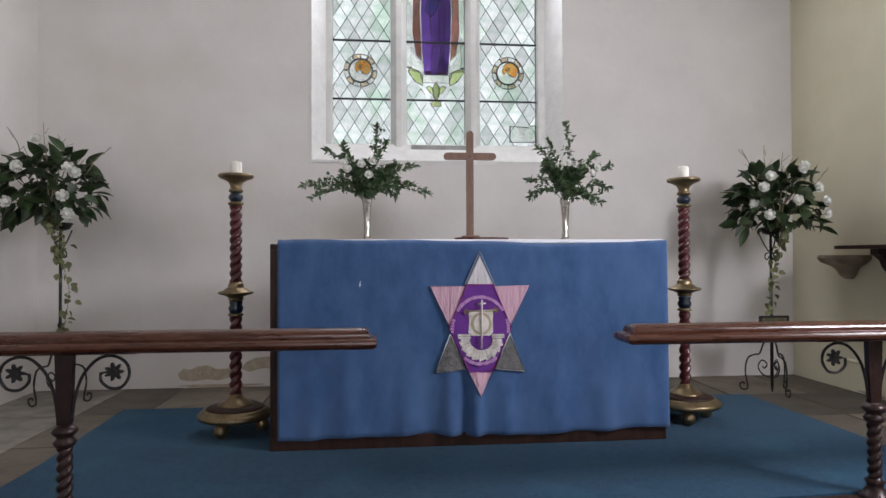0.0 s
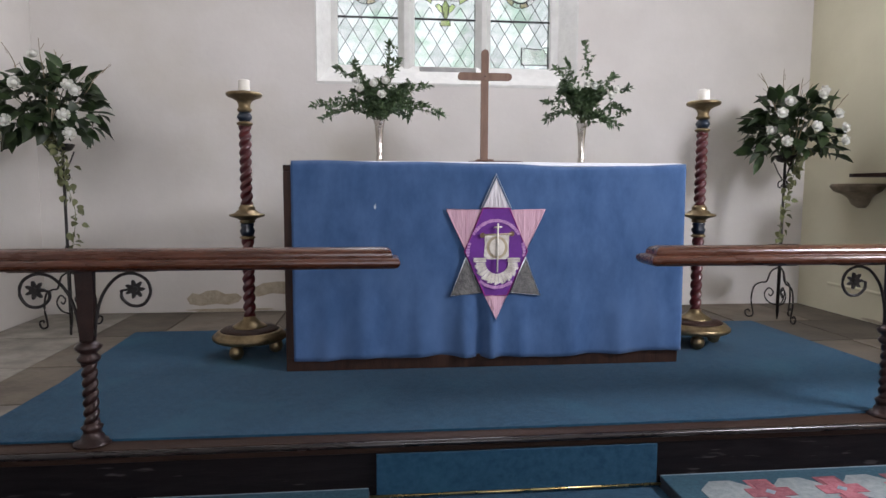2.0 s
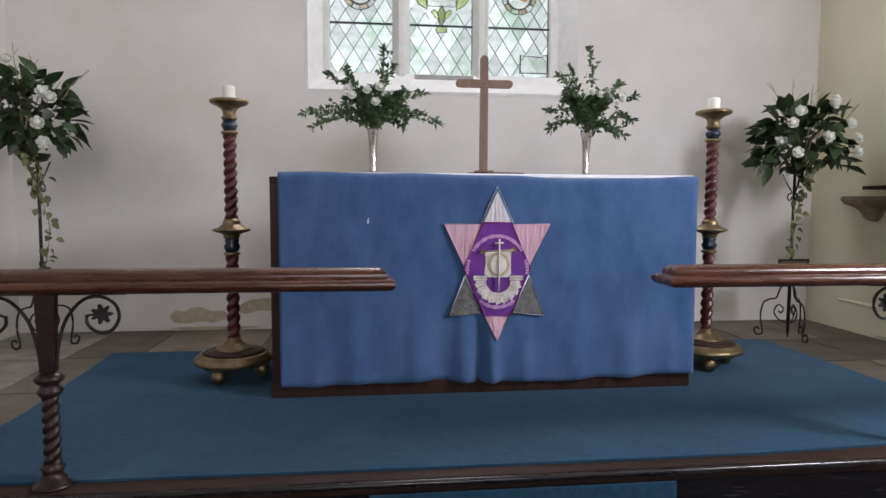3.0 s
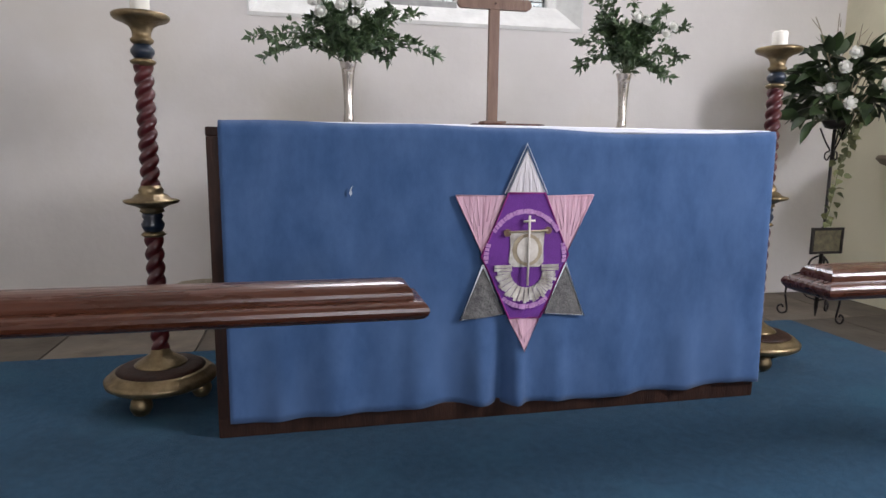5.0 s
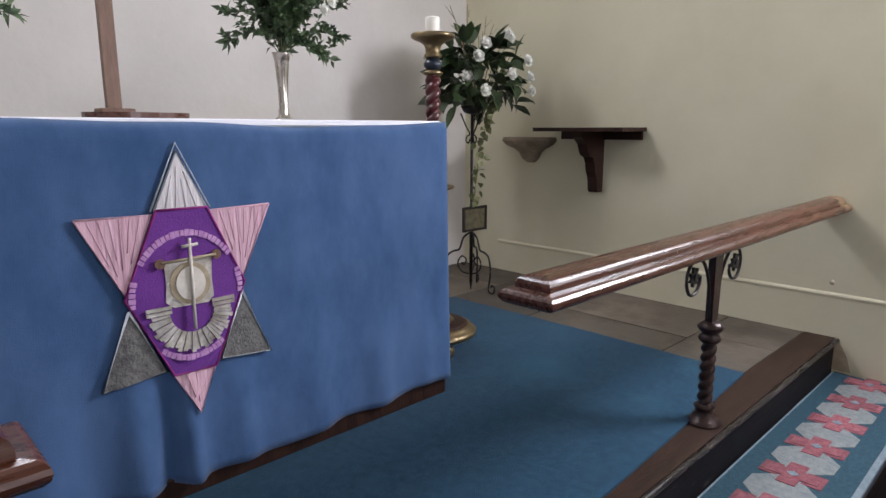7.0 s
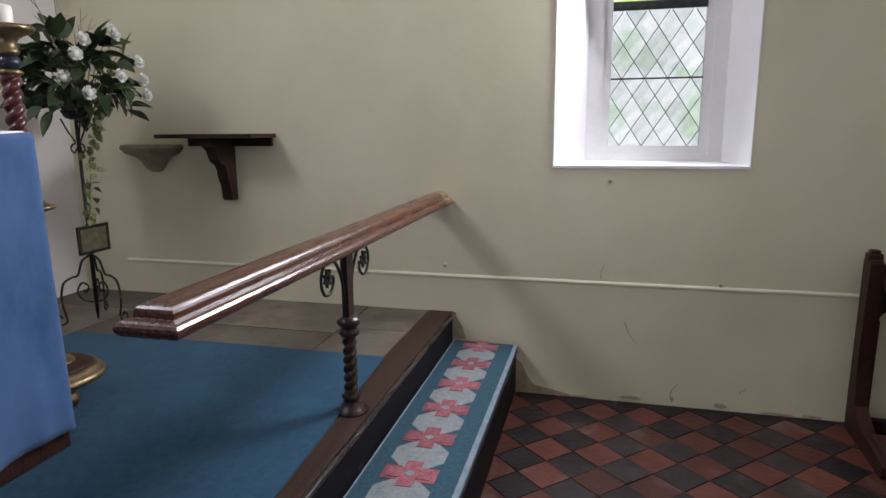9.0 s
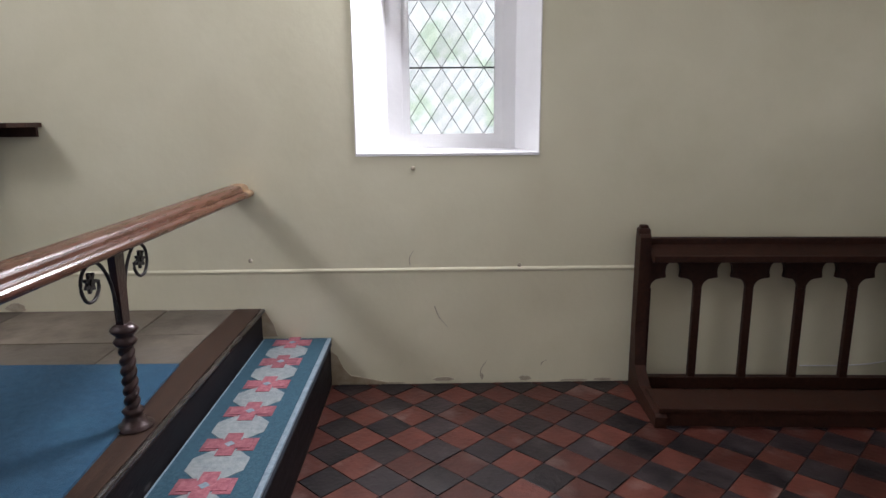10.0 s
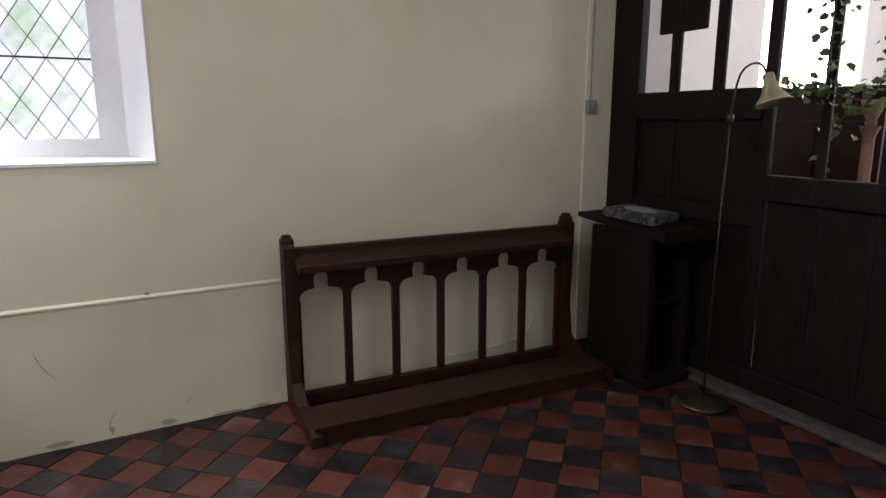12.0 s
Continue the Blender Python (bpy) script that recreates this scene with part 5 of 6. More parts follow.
def rail_post(x, parent):
    post = part("post", lathe([(0.060, PLAT), (0.062, PLAT + 0.006), (0.040, PLAT + 0.012), (0.036, PLAT + 0.03), (0.028, PLAT + 0.036), (0.030, PLAT + 0.05), (0.036, PLAT + 0.06), (0.024, PLAT + 0.07), (0.022, PLAT + 0.075)], 20, None, (x, RY, 0)), POST_IRON, parent, "brown twisted iron post with scrolled brackets", smooth=True)
    tw = barley(PLAT + 0.07, up_z(0.665), 0.026, 3.2, 0.34)
    bmesh.ops.translate(tw, vec=(x, RY, 0), verts=tw.verts)
    part("twisted_shaft", tw, POST_IRON, post, smooth=True)
    part("collar", lathe([(r, up_z(z)) for r, z in ((0.022, 0.655), (0.034, 0.665), (0.038, 0.675), (0.030, 0.685), (0.026, 0.692), (0.040, 0.704), (0.044, 0.714), (0.034, 0.724), (0.024, 0.732))], 20, None, (x, RY, 0)), POST_IRON, post, smooth=True)
    up = bmesh.new()
    a = [up.verts.new((x + u, RY + v, up_z(0.725))) for u, v in ((-0.022, -0.012), (0.022, -0.012), (0.022, 0.012), (-0.022, 0.012))]
    b = [up.verts.new((x + u, RY + v, RZ)) for u, v in ((-0.030, -0.012), (0.030, -0.012), (0.030, 0.012), (-0.030, 0.012))]
    up.faces.new(a[::-1])
    up.faces.new(b)
    for i in range(4):
        up.faces.new((a[i], a[(i + 1) % 4], b[(i + 1) % 4], b[i]))
    part("flat_shaft", up, POST_IRON, post)
    part("fixing_plate", box(x - 0.24, x + 0.24, RY - 0.016, RY + 0.016, RZ - 0.007, RZ, 0.002), IRON, post)
    for s in (-1, 1):
        pts = [(0.022, 0.745), (0.032, 0.82), (0.055, 0.89), (0.10, 0.943), (0.150, 0.955), (0.192, 0.932), (0.203, 0.89), (0.180, 0.852), (0.142, 0.848), (0.114, 0.872), (0.112, 0.900)]
        part("scroll", tube([(x + s * u * 1.04, RY, up_z(v)) for u, v in pts], 0.0055, 8), IRON, post, smooth=True)
        ro = plate([(x + s * 0.161 + (0.025 + 0.008 * math.cos(7 * q)) * math.cos(q), up_z(0.902) + (0.025 + 0.008 * math.cos(7 * q)) * math.sin(q)) for q in np.linspace(0, 2 * math.pi, 57)[:-1]], 0.009, "y", RY - 0.0045)
        part("rosette", ro, IRON, post)
        part("rosette_boss", plate(circle(x + s * 0.161, up_z(0.902), 0.011, None, 12), 0.018, "y", RY - 0.009), IRON, post)
        part("rosette_stem", tube([(x + s * 0.118, RY, up_z(0.898)), (x + s * 0.141, RY, up_z(0.902))], 0.004, 6), IRON, post)


for x0, x1, px in ((NORTH + 0.005, 0.197, -0.868), (1.100, SOUTH - 0.004, 2.110)):
    rail = thing("communion_rail", (0, 0, 0), "polished moulded mahogany communion rail on an iron post", "communion rail", "communion rails")
    if x0 > 0:
        part("handrail", moulding(x0, x1 - 0.10, -1), MAHOGANY, rail)
        part("worn_end", moulding(x1 - 0.0998, x1, 0), WORN_END, rail, "bare worn wood where the rail meets the wall")
    else:
        part("handrail", moulding(x0, x1, 1), MAHOGANY, rail)
    rail_post(px, rail)

# ---- long kneelers ----


def octagon(cx, cy, w, h):
    k = 0.30
    return [(cx - w + 2 * w * k, cy - h), (cx + w - 2 * w * k, cy - h), (cx + w, cy - h + 2 * h * k), (cx + w, cy + h - 2 * h * k), (cx + w - 2 * w * k, cy + h), (cx - w + 2 * w * k, cy + h), (cx - w, cy + h - 2 * h * k), (cx - w, cy - h + 2 * h * k)]


def cross_patch(cx, cy, a, b):
    c = [(-b, -a), (b, -a), (b, -b), (a, -b), (a, b), (b, b), (b, a), (-b, a), (-b, b), (-a, b), (-a, -b), (-b, -b)]
    return [(cx + u, cy + v) for u, v in c]


def kneeler(x0, x1, label, first):
    t = thing("long_kneeler", (0, 0, STEP), label, "kneeler", "long embroidered kneelers")
    H = 0.046
    part("cushion", box(x0, x1, STEP_FRONT - 0.008, EDGE - 0.01, 0.0, H, 0.010), HESSIAN, t)
    part("ground_panel", box(x0 + 0.004, x1 - 0.004, STEP_FRONT + 0.014, EDGE - 0.014, H - 0.004, H + 0.002), NEEDLE_BLUE, t, "teal embroidered ground")
    part("pale_border", box(x0 + 0.004, x1 - 0.004, STEP_FRONT - 0.009, STEP_FRONT + 0.013, H - 0.012, H + 0.003, 0.003), NEEDLE_PALE, t)
    part("pale_border", box(x0 + 0.004, x1 - 0.004, EDGE - 0.014, EDGE - 0.006, H - 0.012, H + 0.003, 0.003), NEEDLE_PALE, t)
    cy, pitch = 1.953, 0.268
    x = first
    while x < x1 - 0.04:
        if x0 + 0.10 < x < x1 - 0.10:
            part("octagon_motif", plate(octagon(x, cy, 0.100, 0.100), 0.002, "z", H + 0.0022), NEEDLE_GREY, t)
        xc = x + pitch / 2
        if x0 + 0.06 < xc < x1 - 0.06:
            part("cross_motif", plate(cross_patch(xc, cy, 0.082, 0.030), 0.002, "z", H + 0.0046), NEEDLE_PINK, t)
            part("cross_heart", plate([(xc - 0.02, cy), (xc, cy - 0.02), (xc + 0.02, cy), (xc, cy + 0.02)], 0.001, "z", H + 0.0068), NEEDLE_PALE, t)
            for s in (-1, 1):
                part("cross_arm", plate([(xc - 0.045, cy + s * 0.037), (xc + 0.045, cy + s * 0.037), (xc + 0.045, cy + s * 0.098), (xc - 0.045, cy + s * 0.098)], 0.0018, "z", H + 0.0026), NEEDLE_PINK, t)
        x += pitch
    return t


kneeler(NORTH + 0.01, 0.087, "long teal kneeler with grey octagons and pink crosses", NORTH + 0.06)
kneeler(1.152, SOUTH - 0.006, "long teal kneeler with grey octagons and pink crosses", 1.347)

# ---- south wall: shelf and corbel ----
shelf = thing("wall_shelf", (SOUTH, 3.445, 1.435), "dark oak credence shelf on a shaped bracket", "shelf")
part("shelf_board", plate([(-0.27, -0.27), (0.0, -0.27), (0.0, 0.32), (-0.29, 0.32), (-0.30, 0.28), (-0.28, -0.23)], 0.022, "z", -0.011), OAK_DARK, shelf)
part("bracket", plate([(0.0, -0.012), (-0.25, -0.012), (-0.25, -0.045), (-0.225, -0.058), (-0.19, -0.085), (-0.175, -0.125), (-0.155, -0.15), (-0.12, -0.165), (-0.10, -0.20), (-0.092, -0.25), (-0.07, -0.285), (-0.062, -0.36), (-0.05, -0.375), (0.0, -0.375)], 0.065, "y", 0.0), OAK_DARK, shelf)
part("bearer", box(-0.02, 0.0, -0.25, 0.30, -0.06, -0.011), OAK_DARK, shelf)
corbel = bmesh.new()
for i, (u, w, z) in enumerate([(0.19, 0.19, 0.0), (0.20, 0.20, -0.02), (0.18, 0.17, -0.05), (0.12, 0.11, -0.075), (0.09, 0.08, -0.10), (0.07, 0.06, -0.14), (0.03, 0.03, -0.165)]):
    ring = [corbel.verts.new((-u * math.cos(a), w * math.sin(a), z)) for a in np.linspace(-math.pi / 2, math.pi / 2, 11)]
    if i:
        for k in range(10):
            corbel.faces.new((last[k], last[k + 1], ring[k + 1], ring[k]))
    else:
        corbel.faces.new(ring)
    last = ring
corbel.faces.new(last[::-1])
ob = tagged(part("stone_corbel", corbel, LIMESTONE, smooth=False), "weathered stone bracket projecting from the plaster", "stone bracket")
ob.location = (SOUTH, 3.99, 1.385)
sw = thing("wall_switch", (SOUTH - 0.016, -1.855, 1.495), "small grey metal switch box with a cable", "switch")
part("box", box(-0.035, 0.0, -0.035, 0.035, 0.0, 0.075, 0.006), METAL_GREY, sw)
part("knob", box(-0.05, -0.034, -0.012, 0.012, 0.025, 0.05, 0.003), METAL_GREY, sw)
part("cable", tube([(-0.008, 0.0, 0.07), (-0.008, 0.0, 1.75)], 0.004, 6, curved=False), METAL_GREY, sw)
for y, z in ((1.296, 1.198), (0.731, 0.676), (2.17, 0.715)):
    tagged(part("wall_stud", lathe([(0.012, 0), (0.010, 0.006), (0.004, 0.009)], 10), DAMAGED), "small old fixing in the plaster", "fixing").matrix_world = pose(SOUTH - 0.001, y, z, 0, -90, 0)

# ---- prayer desk ----
desk = thing("prayer_desk", (3.327, 0.1285, 0.0), "red-brown oak prayer desk with six pierced arches", "prayer desk")
desk.matrix_world = pose(3.327, 0.1285, 0, 0, 0, -93) @ Matrix.Diagonal((1, 1, 1.055, 1))
# local x runs along the desk, local y towards the wall is positive
LEN, FRONT = 1.665, -0.42


def desk_end(x):
    e = part("end_standard", plate([(0.06, 0.0), (0.06, 0.80), (0.045, 0.815), (-0.02, 0.815), (-0.035, 0.80), (-0.03, 0.60), (-0.02, 0.35), (-0.05, 0.15), (-0.16, 0.085), (FRONT, 0.064), (FRONT - 0.02, 0.05), (FRONT - 0.02, 0.0)], 0.055, "x", x), OAK_DESK, desk)
    part("finial", box(x - 0.004, x + 0.059, -0.012, 0.05, 0.80, 0.842, 0.012), OAK_DESK, e)
    part("finial_cap", box(x + 0.006, x + 0.049, 0.0, 0.04, 0.838, 0.856, 0.008), OAK_DESK, e)


# a local frame in which y grows away from the kneeler towards the wall
desk_end(0.0)
desk_end(LEN)
part("top_rail", box(0.05, LEN + 0.005, 0.0, 0.045, 0.705, 0.792, 0.006), OAK_DESK, desk)
part("book_ledge", plate([(-0.10, 0.695), (-0.10, 0.712), (0.0, 0.762), (0.012, 0.748), (-0.085, 0.686)], LEN - 0.05, "x", 0.053), OAK_DESK, desk)
part("ledge_lip", box(0.054, LEN, -0.109, -0.097, 0.692, 0.724, 0.004), OAK_DESK, desk)
bay = (LEN - 0.055) / 6
for k in range(6):
    a, b = 0.055 + k * bay, 0.055 + (k + 1) * bay
    m, w = (a + b) / 2, bay / 2 - 0.019
    arch = [(b, 0.706), (a, 0.706), (a, 0.535), (m - w, 0.535)]
    arch += [(m - w + 0.052 * (1 - math.cos(t)), 0.535 + 0.052 * math.sin(t)) for t in np.linspace(0.1, math.pi / 2, 6)]
    arch += [(m - 0.036, 0.592), (m - 0.040, 0.62)]
    arch += [(m + 0.040 * math.cos(t), 0.630 + 0.044 * math.sin(t)) for t in np.linspace(math.pi, 0, 9)]
    arch += [(m + 0.040, 0.62), (m + 0.036, 0.592)]
    arch += [(m + w - 0.052 * (1 - math.cos(t)), 0.535 + 0.052 * math.sin(t)) for t in np.linspace(math.pi / 2, 0.1, 6)]
    arch += [(m + w, 0.535), (b, 0.535)]
    part("arch_panel", plate(arch, 0.026, "y", 0.008), OAK_DESK, desk)
    if k:
        part("muntin", box(a - 0.020, a + 0.020, 0.005, 0.037, 0.06, 0.537, 0.004), OAK_DESK, desk)
part("muntin", box(0.05, 0.08, 0.006, 0.036, 0.06, 0.537, 0.003), OAK_DESK, desk)
part("muntin", box(LEN - 0.03, LEN + 0.002, 0.006, 0.036, 0.06, 0.537, 0.003), OAK_DESK, desk)
part("bottom_rail", box(0.05, LEN + 0.005, 0.0, 0.045, 0.005, 0.068, 0.005), OAK_DESK, desk)
part("kneeling_board", box(0.02, LEN + 0.03, FRONT - 0.01, FRONT + 0.22, 0.066, 0.088, 0.005), OAK_DESK, desk)
part("board_front", box(0.05, LEN, FRONT + 0.0, FRONT + 0.02, 0.0, 0.064), OAK_DESK, desk)

tagged(part("cable", tube([(3.425, -0.85, 0.08), (3.43, -1.1, 0.075), (3.43, -1.3, 0.09), (3.425, -1.42, 0.14), (3.43, -1.47, 0.24)], 0.004, 6), PLASTER_WHITE, smooth=True), "thin white cable looping along the wall", "cable")
tagged(part("cable", tube([(-0.338, 3.45, 0.86), (-0.340, 3.44, 0.66), (-0.346, 3.41, 0.49), (-0.35, 3.37, 0.467)], 0.005, 6), PLASTER_WHITE, smooth=True), "white flex hanging beside the altar", "cable")

# ---- clergy stall desk in the corner ----
stall = thing("reading_stall", (2.75, -1.80, 0.0), "blackened oak reading desk in the corner by the screen", "reading desk")
stall.matrix_world = pose(2.75, -1.80, 0) @ Matrix.Diagonal((1, 1, 1.08, 1))
for y in (-0.16, 0.12):
    part("end_panel", box(-0.10, 0.36, y, y + 0.04, 0.0, 0.79, 0.006), OAK_SCREEN, stall)
part("front_panel", box(0.32, 0.35, -0.12, 0.12, 0.04, 0.78), OAK_SCREEN, stall)
part("shelf", box(-0.08, 0.32, -0.12, 0.12, 0.42, 0.44), OAK_SCREEN, stall)
part("plinth", box(-0.14, 0.40, -0.17, 0.18, 0.0, 0.05, 0.006), OAK_SCREEN, stall)
part("desk_top", plate([(-0.20, 0.775), (0.44, 0.825), (0.44, 0.85), (-0.20, 0.80)], 0.40, "y", -0.20), OAK_SCREEN, stall)
part("book_stop", box(-0.215, -0.198, -0.20, 0.20, 0.765, 0.83, 0.004), OAK_SCREEN, stall)
cush = bmesh.new()
add_box(cush, -0.17, 0.17, -0.14, 0.13, 0.0, 0.055, 0.02)
cu = tagged(part("kneeling_cushion", cush, CUSHION), "embroidered dark patterned cushion with a pale centre", "cushion")
cu.matrix_world = pose(2.90, -1.80, 0.896, 0, -4.5, 12)
pale_c = part("pale_centre", plate(circle(0, 0, 0.10, 0.07, 14), 0.006, "z", 0.052), NEEDLE_GREY, cu)

# ---- brass reading lamp ----
LX, LY = 2.36, -1.77
lamp = thing("reading_lamp", (LX, LY, 0), "slender brass reading lamp with a bell shade", "lamp")
part("base", lathe([(0.13, 0.0), (0.132, 0.012), (0.12, 0.022), (0.05, 0.032), (0.02, 0.05)], 28), LAMP_BRASS, lamp, smooth=True)
part("stem", tube([(0, 0, 0.04), (-0.004, 0, 0.7), (-0.015, 0, 1.44)], 0.0045, 8, curved=False), LAMP_BRASS, lamp, smooth=True)
part("joint", lathe([(0.008, -0.02), (0.017, -0.014), (0.017, 0.014), (0.008, 0.02)], 14, None, (-0.015, 0, 1.455)), LAMP_BRASS, lamp, smooth=True)
part("switch_screw", tube([(-0.015, 0, 1.452), (-0.043, 0.03, 1.442)], 0.007, 6, curved=False), LAMP_BRASS, lamp)
part("gooseneck", tube([(-0.015, 0, 1.46), (-0.028, 0, 1.57), (-0.05, 0, 1.655), (-0.095, 0, 1.694), (-0.15, 0, 1.69), (-0.192, 0, 1.63)], 0.005, 8), LAMP_BRASS, lamp, smooth=True)
shade = part("shade", lathe([(0.018, 0.0), (0.026, -0.01), (0.026, -0.045), (0.034, -0.055), (0.045, -0.095), (0.078, -0.135), (0.088, -0.145), (0.085, -0.146), (0.074, -0.135), (0.042, -0.095), (0.024, -0.05), (0.012, -0.01)], 28), SHADE_BRASS, lamp, "fluted brass bell shade", smooth=True)
shade.matrix_local = pose(-0.186, 0, 1.65, 0, 18, 0) @ Matrix.Scale(0.95, 4)

# ---- chancel screen ----
screen = tagged(thing("chancel_screen", (0, 0, 0), "", ""), "blackened oak chancel screen with open upper lights", "screen", kind="structure")
Y0, Y1 = SCREEN - 0.045, SCREEN + 0.02


def bar(name, x0, x1, z0, z1, inset=0.0, mat=OAK_SCREEN):
    return part(name, box(x0, x1, Y0 + inset, Y1 - inset, z0, z1, 0.008), mat, screen)


bar("wall_post", 3.205, SOUTH, 0.04, 3.0)
bar("mid_rail", 2.375, 3.205, 1.45, 1.607)
for k in range(3):
    x0 = 2.385 + k * 0.275
    part("boarding", box(x0 + 0.002, x0 + 0.271, SCREEN - 0.05, SCREEN - 0.02, 0.14, 1.46), OAK_SCREEN, screen)
bar("lower_rail", 2.375, 3.205, 0.90, 1.0, 0.01)
for x0, x1 in ((2.922, 2.990), (2.625, 2.694)):
    bar("mullion", x0, x1, 1.60, 3.0, 0.02)
bar("panel_block", 2.757, 3.088, 1.93, 2.4, 0.03)
bar("mullion", 2.325, 2.386, 0.14, 3.0, 0.015)
bar("sill_rail", 1.25, 2.33, 1.05, 1.178)
for k in range(4):
    x0 = 1.27 + k * 0.262
    part("boarding", box(x0 + 0.002, x0 + 0.260, SCREEN - 0.05, SCREEN - 0.02, 0.14, 1.06), OAK_SCREEN, screen)
for x0, x1 in ((2.046, 2.090), (1.766, 1.812), (1.49, 1.535), (1.25, 1.32)):
    bar("mullion", x0, x1, 1.17, 3.0, 0.02)
bar("ground_rail", 1.2, 3.205, 0.04, 0.15)
bar("head_beam", NORTH, SOUTH, 3.0, 3.15)
for x0, x1 in ((-2.12, -1.95), (-1.5, -1.44), (-1.0, -0.94), (-0.5, -0.44), (-0.05, 0.06)):
    bar("mullion", x0, x1, 0.14, 3.0, 0.015)
bar("sill_rail", -2.12, 0.06, 0.99, 1.105)
bar("ground_rail", -2.12, 0.06, 0.04, 0.15)
part("boarding", box(-1.95, -0.05, SCREEN - 0.05, SCREEN - 0.02, 0.14, 1.0), OAK_SCREEN, screen)
structure("trim_screen_kerb", box(1.19, SOUTH, SCREEN - 0.12, -1.955, 0.0, 0.03, 0.008), GROUT, "low stone kerb under the screen", "kerb")

# nave: pulpit panel, urn on a pedestal, heater
pulpit = thing("pulpit", (0, 0, 0), "dark oak pulpit beyond the screen", "pulpit")
part("front", box(2.43, 3.55, -3.35, -3.28, 0.0, 1.60), OAK_DARK, pulpit)
part("side", box(3.49, 3.55, -4.2, -3.35, 0.0, 1.60), OAK_DARK, pulpit)
part("capping", box(2.40, 3.60, -3.40, -3.22, 1.60, 1.65, 0.012), OAK_DARK, pulpit)
for k in range(3):
    part("panel", box(2.48 + k * 0.355, 2.77 + k * 0.355, -3.285, -3.265, 0.25, 1.44, 0.01), OAK_DARK, pulpit)
ped = thing("pedestal_urn", (2.10, -2.50, 0.0), "terracotta urn on a pale fluted pedestal", "urn")
ped.matrix_world = pose(2.10, -2.50, 0) @ Matrix.Diagonal((0.8, 0.8, 1.065, 1))
part("pedestal", lathe([(0.11, 0), (0.11, 0.05), (0.06, 0.08), (0.04, 0.12), (0.034, 1.28), (0.05, 1.31), (0.06, 1.33)], 16), TERRACOTTA, ped)
part("urn", lathe([(0.03, 1.33), (0.035, 1.345), (0.028, 1.355), (0.052, 1.40), (0.062, 1.43), (0.066, 1.45), (0.055, 1.45), (0.03, 1.40)], 20), TERRACOTTA, ped, smooth=True)
heater = thing("wall_heater", (4.42, -8.995, 0.75), "small grey heater on the nave wall", "heater")
part("casing", box(-0.25, 0.25, 0.0, 0.10, 0.0, 0.5, 0.01), METAL_GREY, heater)
part("grille", box(-0.2, 0.2, 0.098, 0.11, 0.3, 0.42), METAL_GREY, heater)


def ivy(name, label, points, seed, count, spreadout):
    r = random.Random(seed)
    t = thing(name, (0, 0, 0), label, "ivy", "ivy garlands")
    points = [(x + 0.09, y, z + 0.065) for x, y, z in points]
    stem = smooth_points(points, 10)
    part("stem", tube(points, 0.0035, 5), STEM, t)
    count = int(count * 1.5)
    for k in range(count):
        p = stem[int(k / count * len(stem))] + Vector((r.gauss(0, spreadout), r.gauss(0, 0.025), r.gauss(0, 0.03)))
        put("leaf", IVY_ME, aim(p, (r.uniform(-1, 1), r.uniform(-0.6, 1), r.uniform(-1, 0.2)), r.uniform(-1, 1)) @ Matrix.Scale(r.uniform(0.5, 0.95), 4), t)


YF = SCREEN + 0.03
ivy("ivy_garland", "trailing ivy wound on the screen mullions", [(1.968, YF, 2.35), (1.955, YF, 2.1), (1.975, YF, 1.85), (1.97, YF, 1.62), (1.99, YF, 1.48)], 4, 60, 0.04)
ivy("ivy_garland", "trailing ivy wound on the screen mullions", [(1.71, YF, 2.35), (1.75, YF, 2.1), (1.70, YF, 1.85), (1.72, YF, 1.6), (1.80, YF, 1.47), (1.94, YF, 1.50), (2.12, YF, 1.52), (2.2, YF, 1.54)], 8, 85, 0.04)
ivy("ivy_garland", "ivy spilling from the urn", [(2.02, -2.38, 1.46), (2.12, -2.35, 1.32), (2.15, -2.35, 1.2), (2.11, -2.35, 1.05)], 12, 30, 0.03)
ivy("ivy_garland", "trailing ivy wound on the screen mullions", [(1.88, YF, 2.3), (1.84, YF, 2.05), (1.80, YF, 1.92)], 15, 45, 0.05)
ivy("ivy_garland", "trailing ivy wound on the screen mullions", [(1.50, YF, 1.8), (1.58, YF, 1.68), (1.66, YF, 1.6), (1.55, YF, 1.5), (1.5, YF, 1.42)], 17, 18, 0.03)

# ---- stone slabs of the sanctuary floor ----


def slab(x0, x1, y0, y1, parent, mat=SLAB):
    ob = part("slab", box(x0 + 0.004, x1 - 0.004, y0 + 0.004, y1 - 0.004, PLAT - 0.03, PLAT - rnd.uniform(0.0, 0.003)), mat, parent)
    return ob


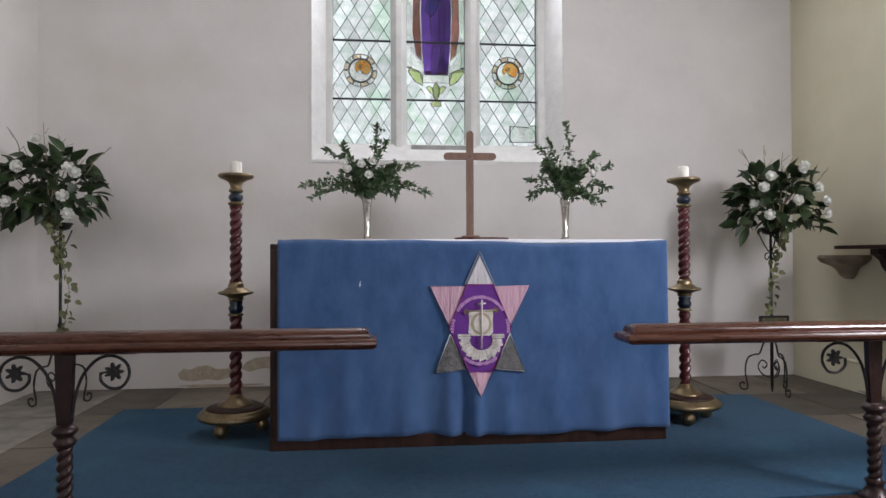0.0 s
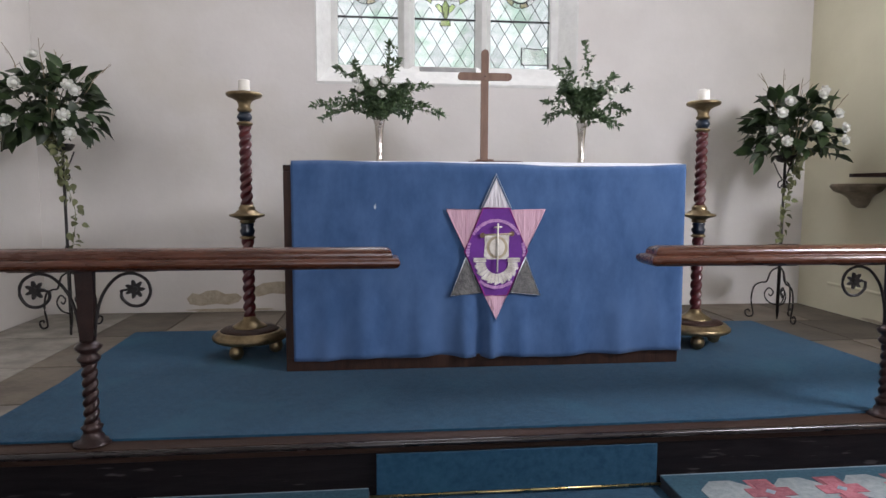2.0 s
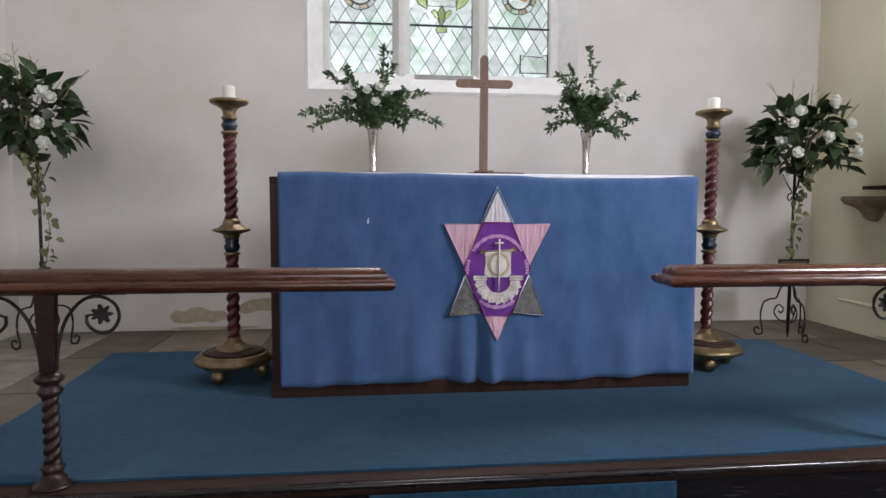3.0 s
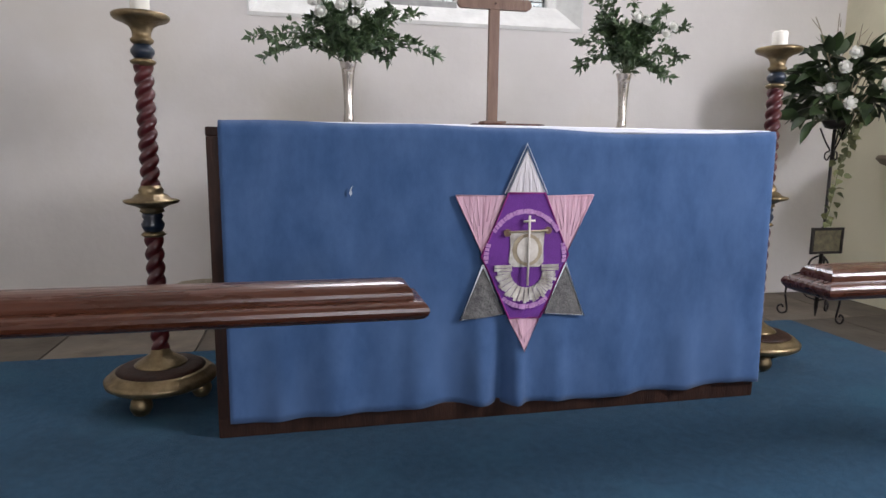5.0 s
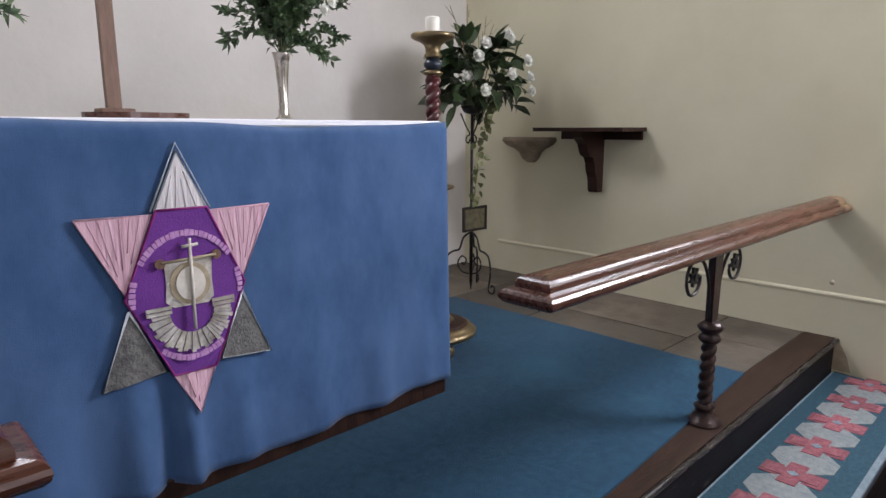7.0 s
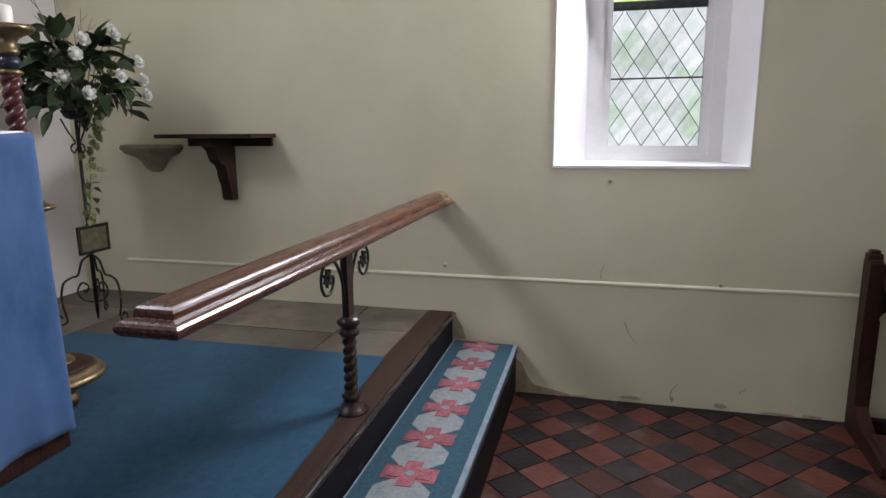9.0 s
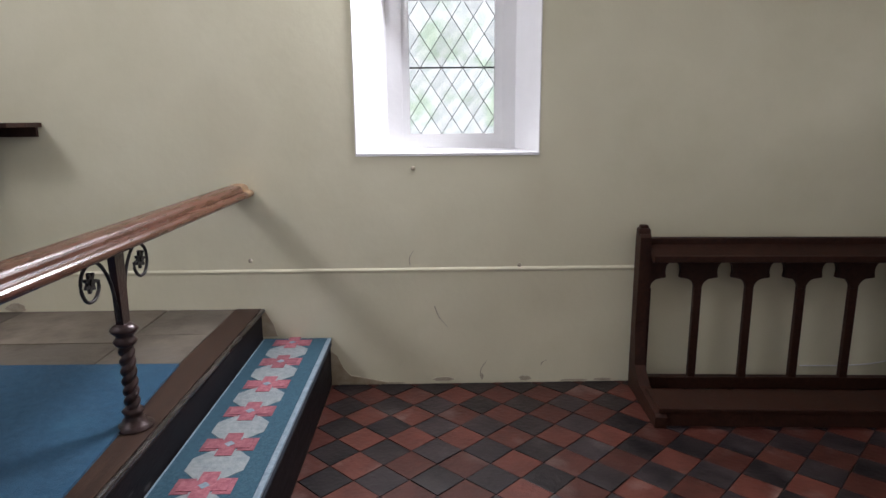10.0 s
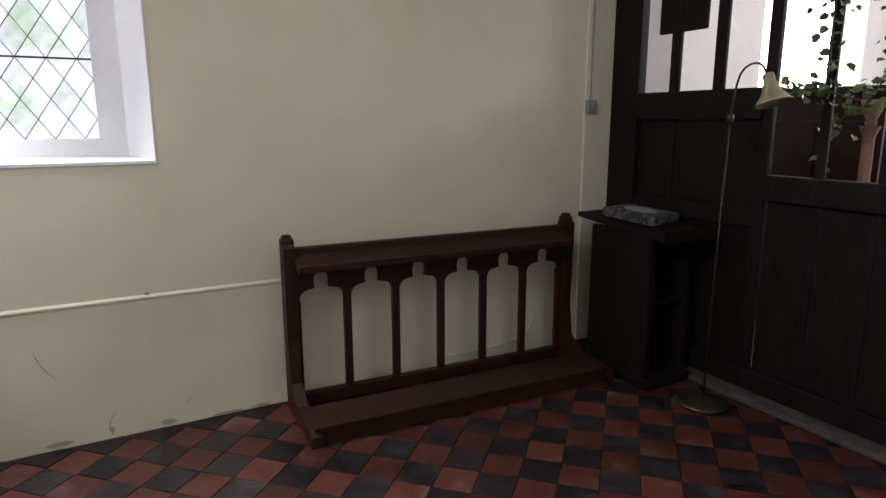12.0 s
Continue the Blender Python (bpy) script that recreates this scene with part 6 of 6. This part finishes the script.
paving = tagged(thing("sanctuary_paving", (0, 0, 0), "", ""), "worn grey stone slabs round the carpet", "paving", kind="structure")
yy = EDGE + 0.137
for y0, y1 in ((yy, 2.64), (2.64, 3.2), (3.2, 3.85), (3.85, EAST)):
    cut = -1.595 + rnd.uniform(-0.012, 0.012)
    slab(NORTH, cut, y0, y1, paving, SLAB_PALE)
    slab(cut, -1.2, y0, y1, paving, SLAB_PALE if y1 < 2.7 else SLAB)
xs = [-1.2, -0.55, 0.1, 0.8, 1.45, 2.05, 2.54]
for a, b in zip(xs, xs[1:]):
    slab(a, b, 3.85, EAST, paving)
for y0, y1 in ((yy, 2.63), (2.63, 3.4), (3.4, 3.95), (3.95, EAST)):
    cut = 3.02 + rnd.uniform(-0.1, 0.1)
    slab(2.54, cut, y0, y1, paving)
    slab(cut, SOUTH, y0, y1, paving)
slab(-1.2, 2.54, yy, 3.85, paving)

# ---- quarry tiles, laid diagonally ----
TS = 0.162
tile_red = mesh_of("tile", box(-TS / 2 + 0.002, TS / 2 - 0.002, -TS / 2 + 0.002, TS / 2 - 0.002, -0.012, 0.0, 0.0016), TILE_RED)
tile_black = mesh_of("tile", box(-TS / 2 + 0.002, TS / 2 - 0.002, -TS / 2 + 0.002, TS / 2 - 0.002, -0.012, 0.0, 0.0016), TILE_BLACK)
rest = {0: bmesh.new(), 1: bmesh.new()}
c45 = math.sqrt(0.5)
OX, OY = 2.602, -0.987
singles = 0
for i in range(-40, 41):
    for j in range(-40, 41):
        x, y = OX + (i - j) * TS * c45, OY + (i + j) * TS * c45
        h = TS * c45
        if x < NORTH - h or x > SOUTH + h or y < SCREEN + 0.08 - h or y > STEP_FRONT + h:
            continue
        black = (i + j) % 2
        inside = NORTH + h < x < SOUTH - h and SCREEN + 0.1 + h < y < STEP_FRONT - 0.01 - h
        if inside and x > 1.25 and singles < 300:
            ob = new("tile", tile_black if black else tile_red)
            ob.parent = ROW
            ob.matrix_local = pose(x, y, rnd.uniform(-0.0018, 0.0012), rnd.uniform(-0.5, 0.5), rnd.uniform(-0.5, 0.5), 45 + rnd.uniform(-0.8, 0.8))
            singles += 1
            continue
        q = TS / 2 - 0.003
        poly = [(x + (u - v) * c45, y + (u + v) * c45) for u, v in ((-q, -q), (q, -q), (q, q), (-q, q))]
        poly = clip(poly, NORTH, SOUTH, 0)
        poly = clip(poly, SCREEN + 0.08, STEP_FRONT, 1) if poly else []
        if len(poly) > 2 and abs(sum(a[0] * b[1] - b[0] * a[1] for a, b in zip(poly, poly[1:] + poly[:1]))) > 1e-4:
            plate(poly, 0.012, "z", -0.012, rest[black])
for black, m in ((0, TILE_RED), (1, TILE_BLACK)):
    ob = part("outer_tiles", rest[black], m, ROW)
    ob["kind"] = "stuff"
